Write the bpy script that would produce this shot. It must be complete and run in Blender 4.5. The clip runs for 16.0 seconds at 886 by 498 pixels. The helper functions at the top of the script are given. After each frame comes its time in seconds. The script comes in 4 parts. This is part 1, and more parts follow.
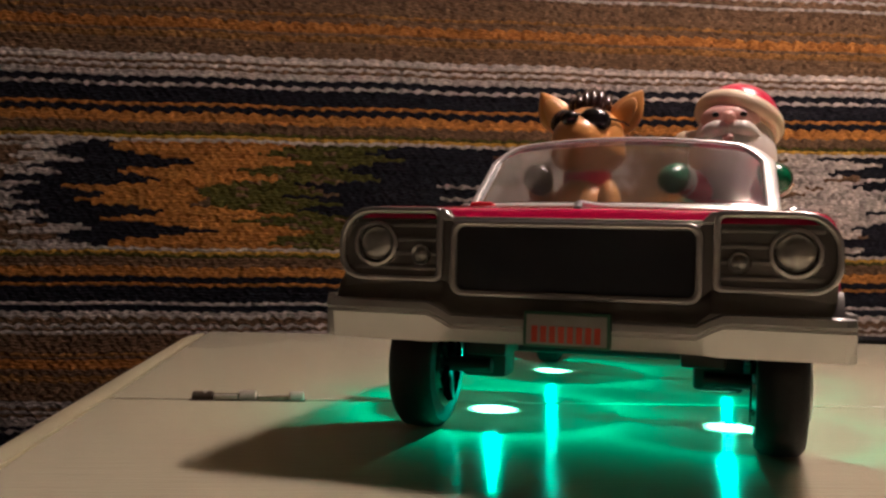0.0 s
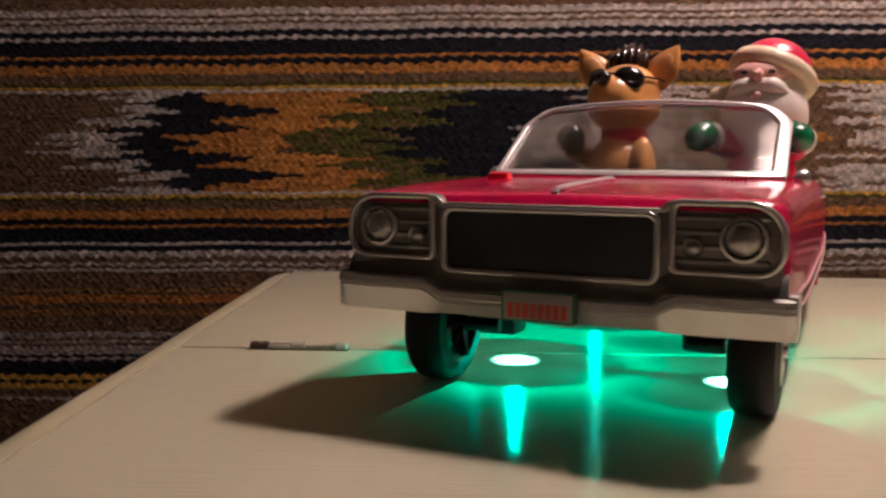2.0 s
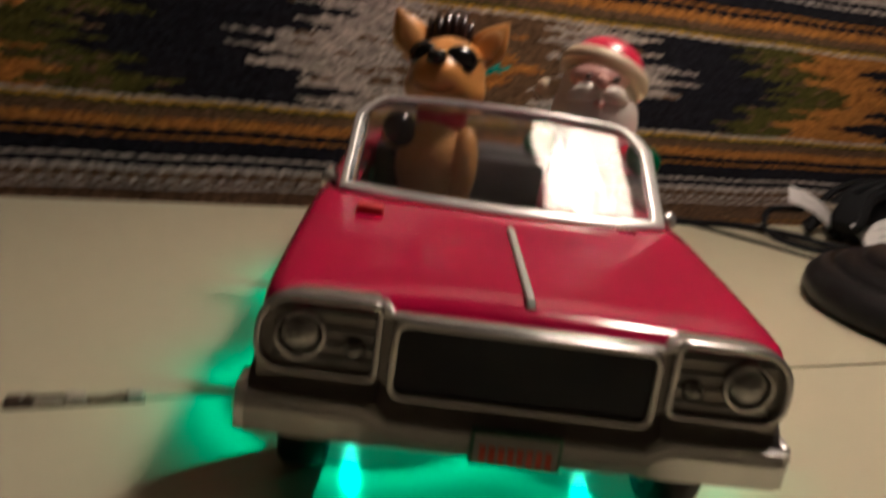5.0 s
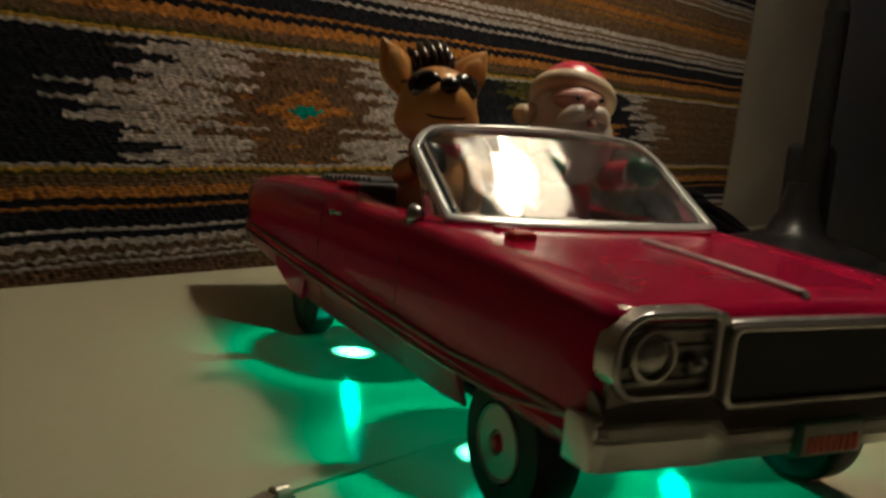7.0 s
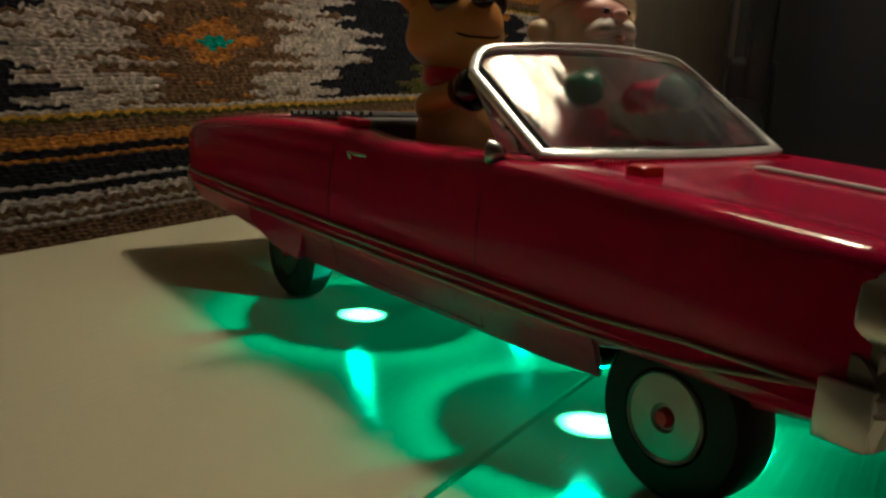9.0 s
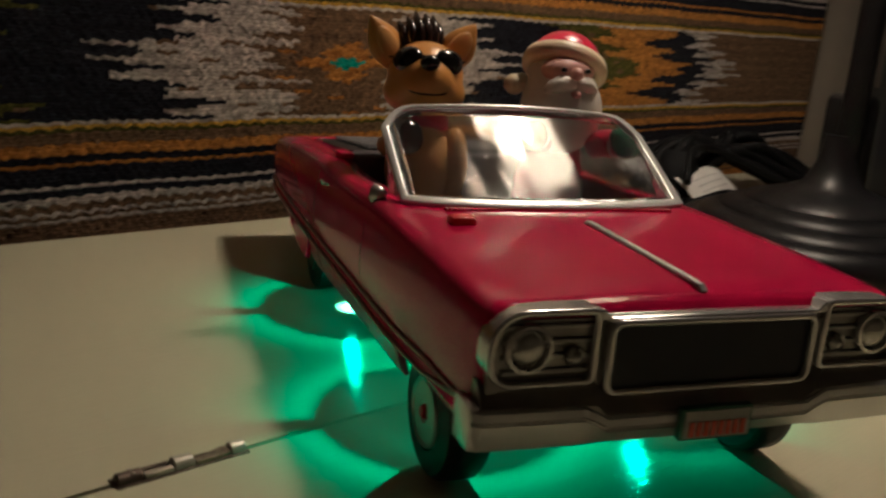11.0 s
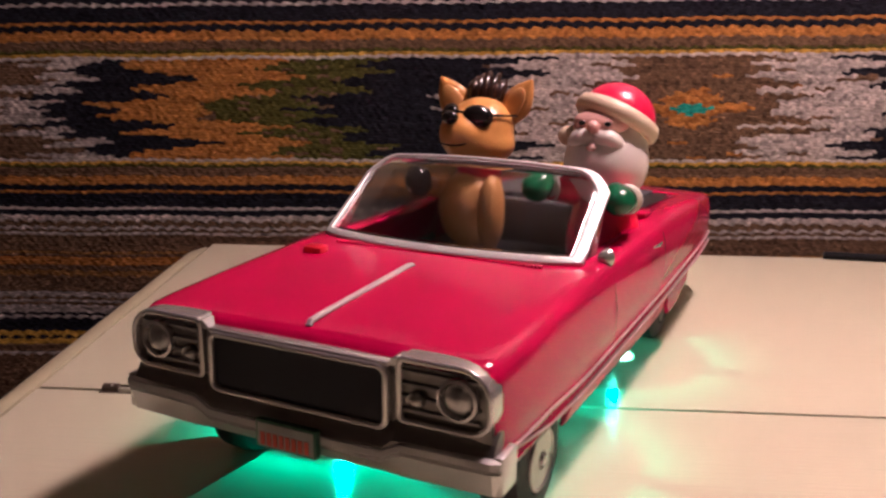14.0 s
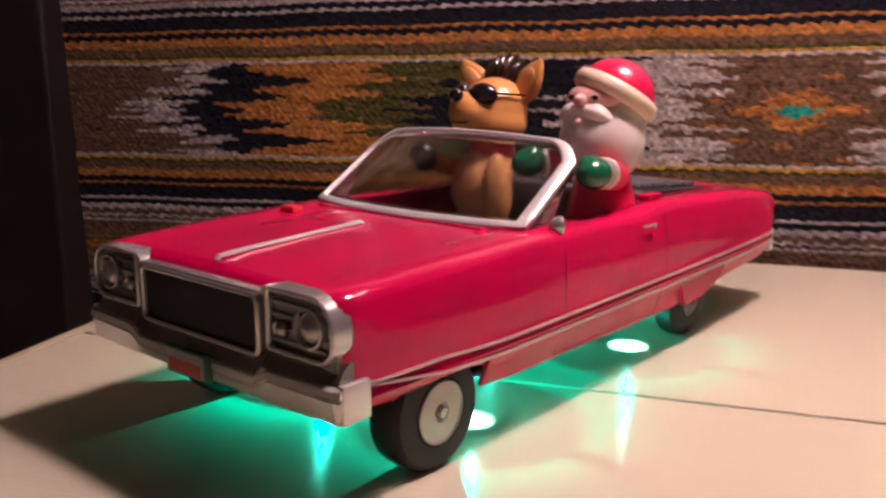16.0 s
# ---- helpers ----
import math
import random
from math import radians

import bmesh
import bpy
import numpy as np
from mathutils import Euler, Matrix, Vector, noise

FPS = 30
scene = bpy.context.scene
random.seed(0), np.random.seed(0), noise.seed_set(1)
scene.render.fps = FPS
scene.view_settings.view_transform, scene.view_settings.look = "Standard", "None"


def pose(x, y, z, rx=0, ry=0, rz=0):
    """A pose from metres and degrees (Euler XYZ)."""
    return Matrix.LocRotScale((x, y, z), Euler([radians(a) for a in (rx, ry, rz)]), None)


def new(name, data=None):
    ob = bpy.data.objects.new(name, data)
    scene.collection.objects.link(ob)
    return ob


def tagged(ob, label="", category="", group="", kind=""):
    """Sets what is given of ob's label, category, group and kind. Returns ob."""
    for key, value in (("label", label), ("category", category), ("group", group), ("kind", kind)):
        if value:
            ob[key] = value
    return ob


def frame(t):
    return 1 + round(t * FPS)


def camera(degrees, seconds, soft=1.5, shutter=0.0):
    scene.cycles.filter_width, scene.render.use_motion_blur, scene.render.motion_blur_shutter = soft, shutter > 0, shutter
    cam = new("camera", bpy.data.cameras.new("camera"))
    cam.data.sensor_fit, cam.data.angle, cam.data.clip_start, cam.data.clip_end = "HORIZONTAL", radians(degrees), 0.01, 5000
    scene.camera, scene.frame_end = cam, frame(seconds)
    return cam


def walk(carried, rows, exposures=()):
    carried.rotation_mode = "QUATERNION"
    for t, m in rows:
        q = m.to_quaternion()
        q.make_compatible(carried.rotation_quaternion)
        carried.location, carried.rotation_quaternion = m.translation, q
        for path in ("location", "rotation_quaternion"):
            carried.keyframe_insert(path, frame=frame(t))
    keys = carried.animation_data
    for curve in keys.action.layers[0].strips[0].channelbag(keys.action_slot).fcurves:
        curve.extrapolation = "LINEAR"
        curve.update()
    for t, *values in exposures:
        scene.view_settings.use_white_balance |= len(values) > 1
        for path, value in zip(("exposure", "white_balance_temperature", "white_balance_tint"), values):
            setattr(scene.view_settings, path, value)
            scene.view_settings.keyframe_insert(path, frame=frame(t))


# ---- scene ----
LENS = 51.96
cam = camera(LENS, 16.0, soft=2.5, shutter=0.8)
# seconds, place in metres, turn to the left, tilt upwards, lean in degrees
PATH = (
    (0, -0.0627, -0.3160, 0.0528, -5.11, 0.10, 1.51),
    (0.5, -0.0506, -0.3194, 0.0514, -3.80, 0.52, 0.74),
    (1, -0.0315, -0.3275, 0.0545, -1.48, -0.48, 0.91),
    (1.5, -0.0234, -0.3380, 0.0593, 1.42, -2.17, 1.02),
    (2, -0.0286, -0.3428, 0.0726, 2.67, -5.53, 0.42),
    (2.5, -0.0376, -0.3442, 0.0896, -0.06, -8.27, 0.33),
    (3, -0.0382, -0.3389, 0.1051, 0.44, -12.88, -0.72),
    (3.5, -0.0394, -0.3293, 0.1246, -0.86, -17.46, -0.31),
    (4, -0.0644, -0.3029, 0.1275, -10.81, -21.08, 3.89),
    (4.4, -0.0924, -0.2877, 0.1201, -16.59, -20.79, 7.37),
    (4.5, -0.0967, -0.2861, 0.1212, -17.37, -20.76, 8.43),
    (5, -0.1121, -0.2630, 0.1275, -25.17, -15.10, 8.07),
    (5.2, -0.1208, -0.2514, 0.1255, -27.58, -13.17, 7.34),
    (7.3, -0.2290, -0.1505, 0.0899, -51.91, -9.15, 5.73),
    (7.5, -0.2287, -0.1385, 0.0824, -53.14, -9.61, 5.89),
    (8, -0.2314, -0.1104, 0.0769, -55.50, -10.47, 5.24),
    (8.5, -0.2299, -0.0960, 0.0820, -58.79, -9.82, 4.50),
    (9, -0.2290, -0.0860, 0.0913, -60.55, -12.18, 3.63),
    (9.2, -0.2342, -0.0940, 0.0934, -60.62, -11.79, 4.15),
    (11.3, -0.1895, -0.2263, 0.1290, -39.49, -15.39, 5.64),
    (11.5, -0.1655, -0.2370, 0.1312, -37.18, -16.58, 6.40),
    (12, -0.1280, -0.2691, 0.1379, -28.88, -17.76, 5.31),
    (12.4, -0.0984, -0.2990, 0.1500, -21.21, -17.13, 3.66),
    (12.5, -0.0841, -0.3046, 0.1523, -19.23, -17.14, 2.96),
    (13, -0.0354, -0.3141, 0.1503, -13.06, -17.80, 2.72),
    (13.3, -0.0129, -0.3204, 0.1517, -5.44, -16.77, 1.49),
    (13.5, 0.0111, -0.3259, 0.1477, -1.21, -16.03, 1.14),
    (14, 0.0461, -0.3347, 0.1482, 4.39, -14.28, 0.24),
    (14.5, 0.0851, -0.3452, 0.1451, 9.58, -14.16, 0.19),
    (15, 0.1188, -0.3504, 0.1421, 13.25, -13.84, -0.90),
    (15.5, 0.1294, -0.3460, 0.1348, 15.28, -13.84, -0.54),
    (16, 0.1404, -0.3266, 0.1241, 18.79, -11.99, -0.16),
)
EXPOSURES = ((0, 0.10, 5800, -8), (1.5, 0.19, 5800, -4), (2.5, 0.18, 5750, -1), (3.5, 0.18, 5750, 3), (4, 0.22, 5750, 1), (4.4, -0.2, 5750, -7), (5.2, -0.45, 5800, -21), (7.3, -1.05, 6150, -34), (8.5, -1.05, 6150, -34), (9.2, -0.72, 6150, -34), (11.3, -0.8, 5950, -24), (12.5, -0.25, 5900, -16), (13.5, -0.1, 5800, 5), (14.1, 0.36, 5800, 14), (16, 0.34, 5800, 16))
walk(cam, [(t, pose(x, y, z, 90 + tilt, 0, turn) @ pose(0, 0, 0, 0, 0, lean)) for t, x, y, z, turn, tilt, lean in PATH], EXPOSURES)

# ---- light: one desk lamp over the table, green lights under the toy, a dim room ----
world = bpy.data.worlds.new("world")
scene.world = world
world.use_nodes = True
world.node_tree.nodes["Background"].inputs[0].default_value = (1.0, 0.65, 0.55, 1)
world.node_tree.nodes["Background"].inputs[1].default_value = 0.034

LAMP = Vector((0.210, 0.022, 0.502))
SHADE = Vector((0.242, 0.050, 0.489))
bulb_light = bpy.data.lights.new("bulb_light", "POINT")
bulb_light.energy, bulb_light.shadow_soft_size, bulb_light.color = 6.2, 0.024, (1.0, 0.666, 0.618)
new("bulb_light", bulb_light).location = LAMP - Vector((0, 0, 0.012))

CAR_X, CAR_Y, CAR_TURN = 0.0065, -0.0558, -22.26
CAR = pose(CAR_X, CAR_Y, 0, 0, 0, CAR_TURN)
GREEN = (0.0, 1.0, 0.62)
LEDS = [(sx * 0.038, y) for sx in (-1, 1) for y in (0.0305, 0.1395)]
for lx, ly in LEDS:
    # wide cone above the added disc, narrow cone below it for the hot spot
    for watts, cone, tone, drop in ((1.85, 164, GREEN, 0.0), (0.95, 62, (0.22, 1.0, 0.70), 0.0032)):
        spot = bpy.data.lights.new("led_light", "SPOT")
        spot.energy, spot.color, spot.shadow_soft_size = watts * (0.42 if lx > 0 and cone > 90 else 1.0), tone, 0.0002   # wide cones on one side weakened to lessen the green wash
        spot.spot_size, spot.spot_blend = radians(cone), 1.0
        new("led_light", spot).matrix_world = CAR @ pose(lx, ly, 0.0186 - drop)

# ---- materials ----
def material(name, colour, rough=0.5, metal=0.0, coat=0.0, noise_scale=0.0, noise_mix=0.0, bump=0.0, bump_scale=200.0,
             rough_var=0.0, spec=0.5, dark=None):
    m = bpy.data.materials.new(name)
    m.use_nodes = True
    nt = m.node_tree
    b = nt.nodes["Principled BSDF"]
    b.inputs["Base Color"].default_value = (*colour, 1)
    b.inputs["Roughness"].default_value = rough
    b.inputs["Metallic"].default_value = metal
    b.inputs["Coat Weight"].default_value = coat
    b.inputs["Coat Roughness"].default_value = 0.08
    b.inputs["Specular IOR Level"].default_value = spec
    tc = nt.nodes.new("ShaderNodeTexCoord")
    if noise_mix or rough_var:
        n1 = nt.nodes.new("ShaderNodeTexNoise")
        n1.inputs["Scale"].default_value = noise_scale
        n1.inputs["Detail"].default_value = 6
        nt.links.new(tc.outputs["Object"], n1.inputs["Vector"])
        if noise_mix:
            mix = nt.nodes.new("ShaderNodeMix")
            mix.data_type = "RGBA"
            ramp = nt.nodes.new("ShaderNodeMapRange")
            ramp.inputs[1].default_value, ramp.inputs[2].default_value = 0.35, 0.7
            ramp.inputs[3].default_value, ramp.inputs[4].default_value = 0.0, noise_mix
            nt.links.new(n1.outputs["Fac"], ramp.inputs[0])
            nt.links.new(ramp.outputs[0], mix.inputs["Factor"])
            mix.inputs["A"].default_value = (*colour, 1)
            mix.inputs["B"].default_value = (*(dark or [c * 0.5 for c in colour]), 1)
            nt.links.new(mix.outputs["Result"], b.inputs["Base Color"])
        if rough_var:
            r = nt.nodes.new("ShaderNodeMapRange")
            r.inputs[3].default_value, r.inputs[4].default_value = max(0.02, rough - rough_var), rough + rough_var
            nt.links.new(n1.outputs["Fac"], r.inputs[0])
            nt.links.new(r.outputs[0], b.inputs["Roughness"])
    if bump:
        n2 = nt.nodes.new("ShaderNodeTexNoise")
        n2.inputs["Scale"].default_value = bump_scale
        n2.inputs["Detail"].default_value = 4
        nt.links.new(tc.outputs["Object"], n2.inputs["Vector"])
        bp = nt.nodes.new("ShaderNodeBump")
        bp.inputs["Strength"].default_value = bump
        bp.inputs["Distance"].default_value = 0.001
        nt.links.new(n2.outputs["Fac"], bp.inputs["Height"])
        nt.links.new(bp.outputs[0], b.inputs["Normal"])
    return m


RED = material("red_plastic", (0.51, 0.002, 0.062), 0.15, coat=0.06, noise_scale=22, rough_var=0.04, spec=0.36, bump=0.14, bump_scale=18)
RED_SATIN = material("satin_red_plastic", (0.50, 0.004, 0.060), 0.42, noise_scale=60, rough_var=0.08, noise_mix=0.12, spec=0.4)
RED_BUTTON = material("red_button_plastic", (0.64, 0.006, 0.03), 0.35, noise_scale=80, noise_mix=0.1)
CHROME = material("silver_plating", (0.62, 0.60, 0.59), 0.21, metal=0.72, noise_scale=160, rough_var=0.08, noise_mix=0.1)
SILVER = material("silver_paint", (0.64, 0.63, 0.61), 0.36, metal=0.35, noise_scale=120, rough_var=0.1, noise_mix=0.15)
DARK_SILVER = material("darkened_silver", (0.07, 0.06, 0.055), 0.4, metal=0.5, noise_scale=150, noise_mix=0.4)
# two silvers darker than CHROME, the shade of the car's front in their colour
SHELF_SILVER = material("shaded_silver_plating", (0.20, 0.185, 0.17), 0.36, metal=0.75, noise_scale=150, noise_mix=0.3, rough_var=0.08)
BAR_SILVER = material("shaded_silver_bars", (0.22, 0.21, 0.20), 0.35, metal=0.7, noise_scale=150, noise_mix=0.4)
BUMPER = material("bumper_plating", (0.74, 0.73, 0.71), 0.27, metal=0.6)
FRAME_SILVER = material("windscreen_silver", (0.80, 0.79, 0.77), 0.30, metal=0.42, noise_scale=140, rough_var=0.05)
RIDGE_HIGHLIGHT = material("pale_ridge_highlight", (0.50, 0.32, 0.32), 0.40, metal=0.25, noise_scale=150, noise_mix=0.3)
GAP = material("shadowed_gap", (0.06, 0.003, 0.008), 0.6, noise_scale=90, noise_mix=0.3)
BLACK = material("black_plastic", (0.012, 0.012, 0.013), 0.45, noise_scale=90, noise_mix=0.3, bump=0.1)
GRILLE_BLACK = material("matt_black_panel", (0.012, 0.012, 0.017), 0.5, noise_scale=60, noise_mix=0.3, spec=0.25)
SEAT_GREY = material("charcoal_vinyl", (0.085, 0.083, 0.090), 0.6, noise_scale=120, noise_mix=0.4, bump=0.2, bump_scale=500)
RIB_GREY = material("grey_ribs", (0.12, 0.118, 0.122), 0.5, noise_scale=120, noise_mix=0.3)
RUBBER = material("black_rubber", (0.011, 0.011, 0.012), 0.62, noise_scale=220, noise_mix=0.4, bump=0.2, bump_scale=300)
HUBCAP = material("grey_hubcap_plastic", (0.46, 0.45, 0.43), 0.36, metal=0.55, noise_scale=180, noise_mix=0.2)
# darker copy of HUBCAP; the shade over the rear wheels is in its colour
SHADED_HUBCAP = material("shaded_hubcap_plastic", (0.075, 0.072, 0.07), 0.5, metal=0.2, noise_scale=180, noise_mix=0.3)
LAMP_LENS = material("frosted_headlight", (0.42, 0.41, 0.39), 0.18, metal=0.7, noise_scale=200, noise_mix=0.2)
PLATE = material("white_plate", (0.30, 0.30, 0.27), 0.45, noise_scale=200, noise_mix=0.2)
PLATE_RED = material("red_print", (0.55, 0.06, 0.03), 0.5, noise_scale=200, noise_mix=0.2)
PLATE_GREEN = material("dark_green_print", (0.03, 0.12, 0.07), 0.5, noise_scale=200, noise_mix=0.2)
TAN = material("tan_plastic", (0.66, 0.31, 0.085), 0.34, coat=0.25, noise_scale=60, noise_mix=0.2)
TAN_LIGHT = material("light_tan_plastic", (0.70, 0.365, 0.13), 0.36, coat=0.2, noise_scale=60, noise_mix=0.2)
GLOSS_BLACK = material("gloss_black_paint", (0.008, 0.007, 0.007), 0.16, coat=0.4, noise_scale=60, rough_var=0.05)
BROWN_BLACK = material("dark_brown_paint", (0.03, 0.013, 0.010), 0.22, coat=0.3, noise_scale=80, noise_mix=0.3)
FIG_RED = material("figure_red_plastic", (0.68, 0.005, 0.066), 0.3, coat=0.3, noise_scale=60, noise_mix=0.15)
FIG_WHITE = material("ivory_plastic", (0.84, 0.76, 0.69), 0.42, coat=0.1, noise_scale=50, noise_mix=0.12)
FIG_CREAM = material("cream_plastic", (0.80, 0.66, 0.47), 0.42, coat=0.1, noise_scale=50, noise_mix=0.12)
FIG_SKIN = material("pink_plastic", (0.84, 0.48, 0.42), 0.4, coat=0.1, noise_scale=50, noise_mix=0.12)
FIG_GREEN = material("green_plastic", (0.006, 0.13, 0.05), 0.26, coat=0.3, noise_scale=60, noise_mix=0.15)
CREAM = material("cream_laminate", (0.63, 0.595, 0.425), 0.13, noise_scale=6.3, rough_var=0.03, noise_mix=0.05, bump=0.012, bump_scale=700, spec=0.42, dark=(0.54, 0.50, 0.31))
# fine rubbed scratches along the table
_nt = CREAM.node_tree
_tc = _nt.nodes.new("ShaderNodeTexCoord")
_mp = _nt.nodes.new("ShaderNodeMapping")
_mp.inputs["Scale"].default_value = (25, 900, 1)
_mp.inputs["Rotation"].default_value = (0, 0, -0.12)
_ns = _nt.nodes.new("ShaderNodeTexNoise")
_ns.inputs["Scale"].default_value = 1.0
_ns.inputs["Detail"].default_value = 4
_bp = _nt.nodes.new("ShaderNodeBump")
_bp.inputs["Strength"].default_value = 0.42
_bp.inputs["Distance"].default_value = 0.0004
_old = [n for n in _nt.nodes if n.bl_idname == "ShaderNodeBump" and n != _bp][0]
_nt.links.new(_tc.outputs["Object"], _mp.inputs["Vector"])
_nt.links.new(_mp.outputs[0], _ns.inputs["Vector"])
_nt.links.new(_ns.outputs["Fac"], _bp.inputs["Height"])
_nt.links.new(_old.outputs[0], _bp.inputs["Normal"])
_nt.links.new(_bp.outputs[0], _nt.nodes["Principled BSDF"].inputs["Normal"])
CREAM_EDGE = material("cream_edge", (0.60, 0.56, 0.36), 0.4, noise_scale=30, noise_mix=0.2, bump=0.1)
STEEL = material("worn_steel", (0.40, 0.34, 0.26), 0.38, metal=0.45, noise_scale=300, noise_mix=0.7, rough_var=0.15, dark=(0.06, 0.05, 0.04))
PALE_STEEL = material("pale_worn_steel", (0.56, 0.52, 0.44), 0.36, metal=0.35, noise_scale=260, noise_mix=0.5, rough_var=0.1, dark=(0.22, 0.19, 0.15))
DARK_STEEL = material("tarnished_steel", (0.10, 0.07, 0.05), 0.45, metal=0.4, noise_scale=300, noise_mix=0.6)
LAMP_BLACK = material("satin_black_metal", (0.011, 0.0105, 0.0115), 0.36, spec=0.22, noise_scale=40, rough_var=0.1, noise_mix=0.3, bump=0.04)
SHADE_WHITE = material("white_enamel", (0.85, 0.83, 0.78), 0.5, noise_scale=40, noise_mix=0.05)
CORD = material("black_cord", (0.004, 0.004, 0.005), 0.7, spec=0.2, noise_scale=120, noise_mix=0.3)
PAPER = material("white_paper_tag", (0.72, 0.70, 0.68), 0.7, noise_scale=150, noise_mix=0.15, bump=0.2, bump_scale=120)
INK = material("grey_ink", (0.46, 0.45, 0.45), 0.8, noise_scale=150, noise_mix=0.2)
WALL = material("beige_wall_paint", (0.62, 0.55, 0.45), 0.8, noise_scale=12, noise_mix=0.3, bump=0.2, bump_scale=90)
DARK_WOOD = material("dark_cabinet_wood", (0.020, 0.014, 0.012), 0.5, noise_scale=25, noise_mix=0.5, bump=0.1)
FLOOR_WOOD = material("brown_floor_boards", (0.28, 0.19, 0.12), 0.5, noise_scale=8, noise_mix=0.4)
ROOM = material("room_paint", (0.38, 0.33, 0.27), 0.9, noise_scale=5, noise_mix=0.2)


def emitter(name, colour, strength):
    m = bpy.data.materials.new(name)
    m.use_nodes = True
    b = m.node_tree.nodes["Principled BSDF"]
    b.inputs["Base Color"].default_value = (*colour, 1)
    b.inputs["Emission Color"].default_value = (*colour, 1)
    b.inputs["Emission Strength"].default_value = strength
    return m


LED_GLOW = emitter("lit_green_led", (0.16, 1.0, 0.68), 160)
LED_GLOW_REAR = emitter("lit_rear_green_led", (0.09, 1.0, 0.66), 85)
BULB_GLOW = emitter("lit_bulb", (1.0, 0.70, 0.62), 60)

GLASS = bpy.data.materials.new("clear_plastic")
GLASS.use_nodes = True
_b = GLASS.node_tree.nodes["Principled BSDF"]
_b.inputs["Base Color"].default_value = (0.93, 0.93, 0.93, 1)
_b.inputs["Transmission Weight"].default_value = 1.0
_b.inputs["Roughness"].default_value = 0.06
_b.inputs["IOR"].default_value = 1.6
_b.inputs["Coat Weight"].default_value = 0.3
_b.inputs["Coat Roughness"].default_value = 0.09
_b.inputs["Coat IOR"].default_value = 1.6
_tc = GLASS.node_tree.nodes.new("ShaderNodeTexCoord")
_mp = GLASS.node_tree.nodes.new("ShaderNodeMapping")
_mp.inputs["Scale"].default_value = (75, 24, 24)
_ns = GLASS.node_tree.nodes.new("ShaderNodeTexNoise")
_ns.inputs["Scale"].default_value = 1.0
_ns.inputs["Detail"].default_value = 1
_bp = GLASS.node_tree.nodes.new("ShaderNodeBump")
_bp.inputs["Strength"].default_value = 0.40
_bp.inputs["Distance"].default_value = 0.0016
GLASS.node_tree.links.new(_tc.outputs["Object"], _mp.inputs["Vector"])
GLASS.node_tree.links.new(_mp.outputs[0], _ns.inputs["Vector"])
GLASS.node_tree.links.new(_ns.outputs["Fac"], _bp.inputs["Height"])
GLASS.node_tree.links.new(_bp.outputs[0], _b.inputs["Normal"])
GLASS.node_tree.links.new(_bp.outputs[0], _b.inputs["Coat Normal"])


# ---- building helpers ----
def finish(bm, name, mats, parent=None, label="", smooth=40):
    me = bpy.data.meshes.new(name)
    bm.normal_update()
    bm.to_mesh(me)
    bm.free()
    for m in (mats if isinstance(mats, (list, tuple)) else [mats]):
        me.materials.append(m)
    if smooth:
        me.polygons.foreach_set("use_smooth", [True] * len(me.polygons))
        me.set_sharp_from_angle(angle=radians(smooth))
    ob = new(name, me)
    if parent is not None:
        ob.parent = parent
    if label:
        tagged(ob, label)
    return ob


def part(name, bm, mat, parent, label="", smooth=40):
    return finish(bm, name, mat, parent, label, smooth)


def thing(name, label, category, m=None, group="", kind=""):
    ob = new(name)
    ob.empty_display_size = 0.01
    if m is not None:
        ob.matrix_world = m
    return tagged(ob, label, category, group, kind)


def box(bm, x0, x1, y0, y1, z0, z1, bevel=0.0, mat=0, m=None, segments=2):
    r = bmesh.ops.create_cube(bm, size=1.0)
    vs = r["verts"]
    mm = Matrix.Translation(((x0 + x1) / 2, (y0 + y1) / 2, (z0 + z1) / 2)) @ Matrix.Diagonal((x1 - x0, y1 - y0, z1 - z0, 1))
    bmesh.ops.transform(bm, matrix=mm, verts=vs)
    faces = set(f for v in vs for f in v.link_faces)
    if bevel:
        edges = list(set(e for v in vs for e in v.link_edges))
        r2 = bmesh.ops.bevel(bm, geom=edges, offset=bevel, segments=segments, affect="EDGES", profile=0.5)
        faces = set(r2["faces"]) | set(f for f in faces if f.is_valid)
        vs = list(set(v for f in faces for v in f.verts))
        faces = set(f for v in vs for f in v.link_faces)
    for f in faces:
        f.material_index = mat
    if m is not None:
        bmesh.ops.transform(bm, matrix=m, verts=vs)
    return vs


def ball(bm, c, r, mat=0, rot=(0, 0, 0), seg=20, rings=14):
    res = bmesh.ops.create_uvsphere(bm, u_segments=seg, v_segments=rings, radius=1.0)
    vs = res["verts"]
    r = r if isinstance(r, (tuple, list)) else (r, r, r)
    mm = pose(*c, *rot) @ Matrix.Diagonal((*r, 1))
    bmesh.ops.transform(bm, matrix=mm, verts=vs)
    for f in set(f for v in vs for f in v.link_faces):
        f.material_index = mat
    return vs


def lathe(bm, profile, m=None, seg=32, mat=0, closed=False):
    """Turns (radius, height) pairs round the z axis."""
    rings = []
    m = m or Matrix.Identity(4)
    for r, h in profile:
        rings.append([bm.verts.new(m @ Vector((r * math.cos(2 * math.pi * i / seg), r * math.sin(2 * math.pi * i / seg), h))) for i in range(seg)])
    pairs = list(zip(rings, rings[1:])) + ([(rings[-1], rings[0])] if closed else [])
    for a, b in pairs:
        for i in range(seg):
            f = bm.faces.new((a[i], a[(i + 1) % seg], b[(i + 1) % seg], b[i]))
            f.material_index = mat
    if not closed:
        for ring, flip in ((rings[0], True), (rings[-1], False)):
            f = bm.faces.new(ring[::-1] if flip else ring)
            f.material_index = mat
    return rings


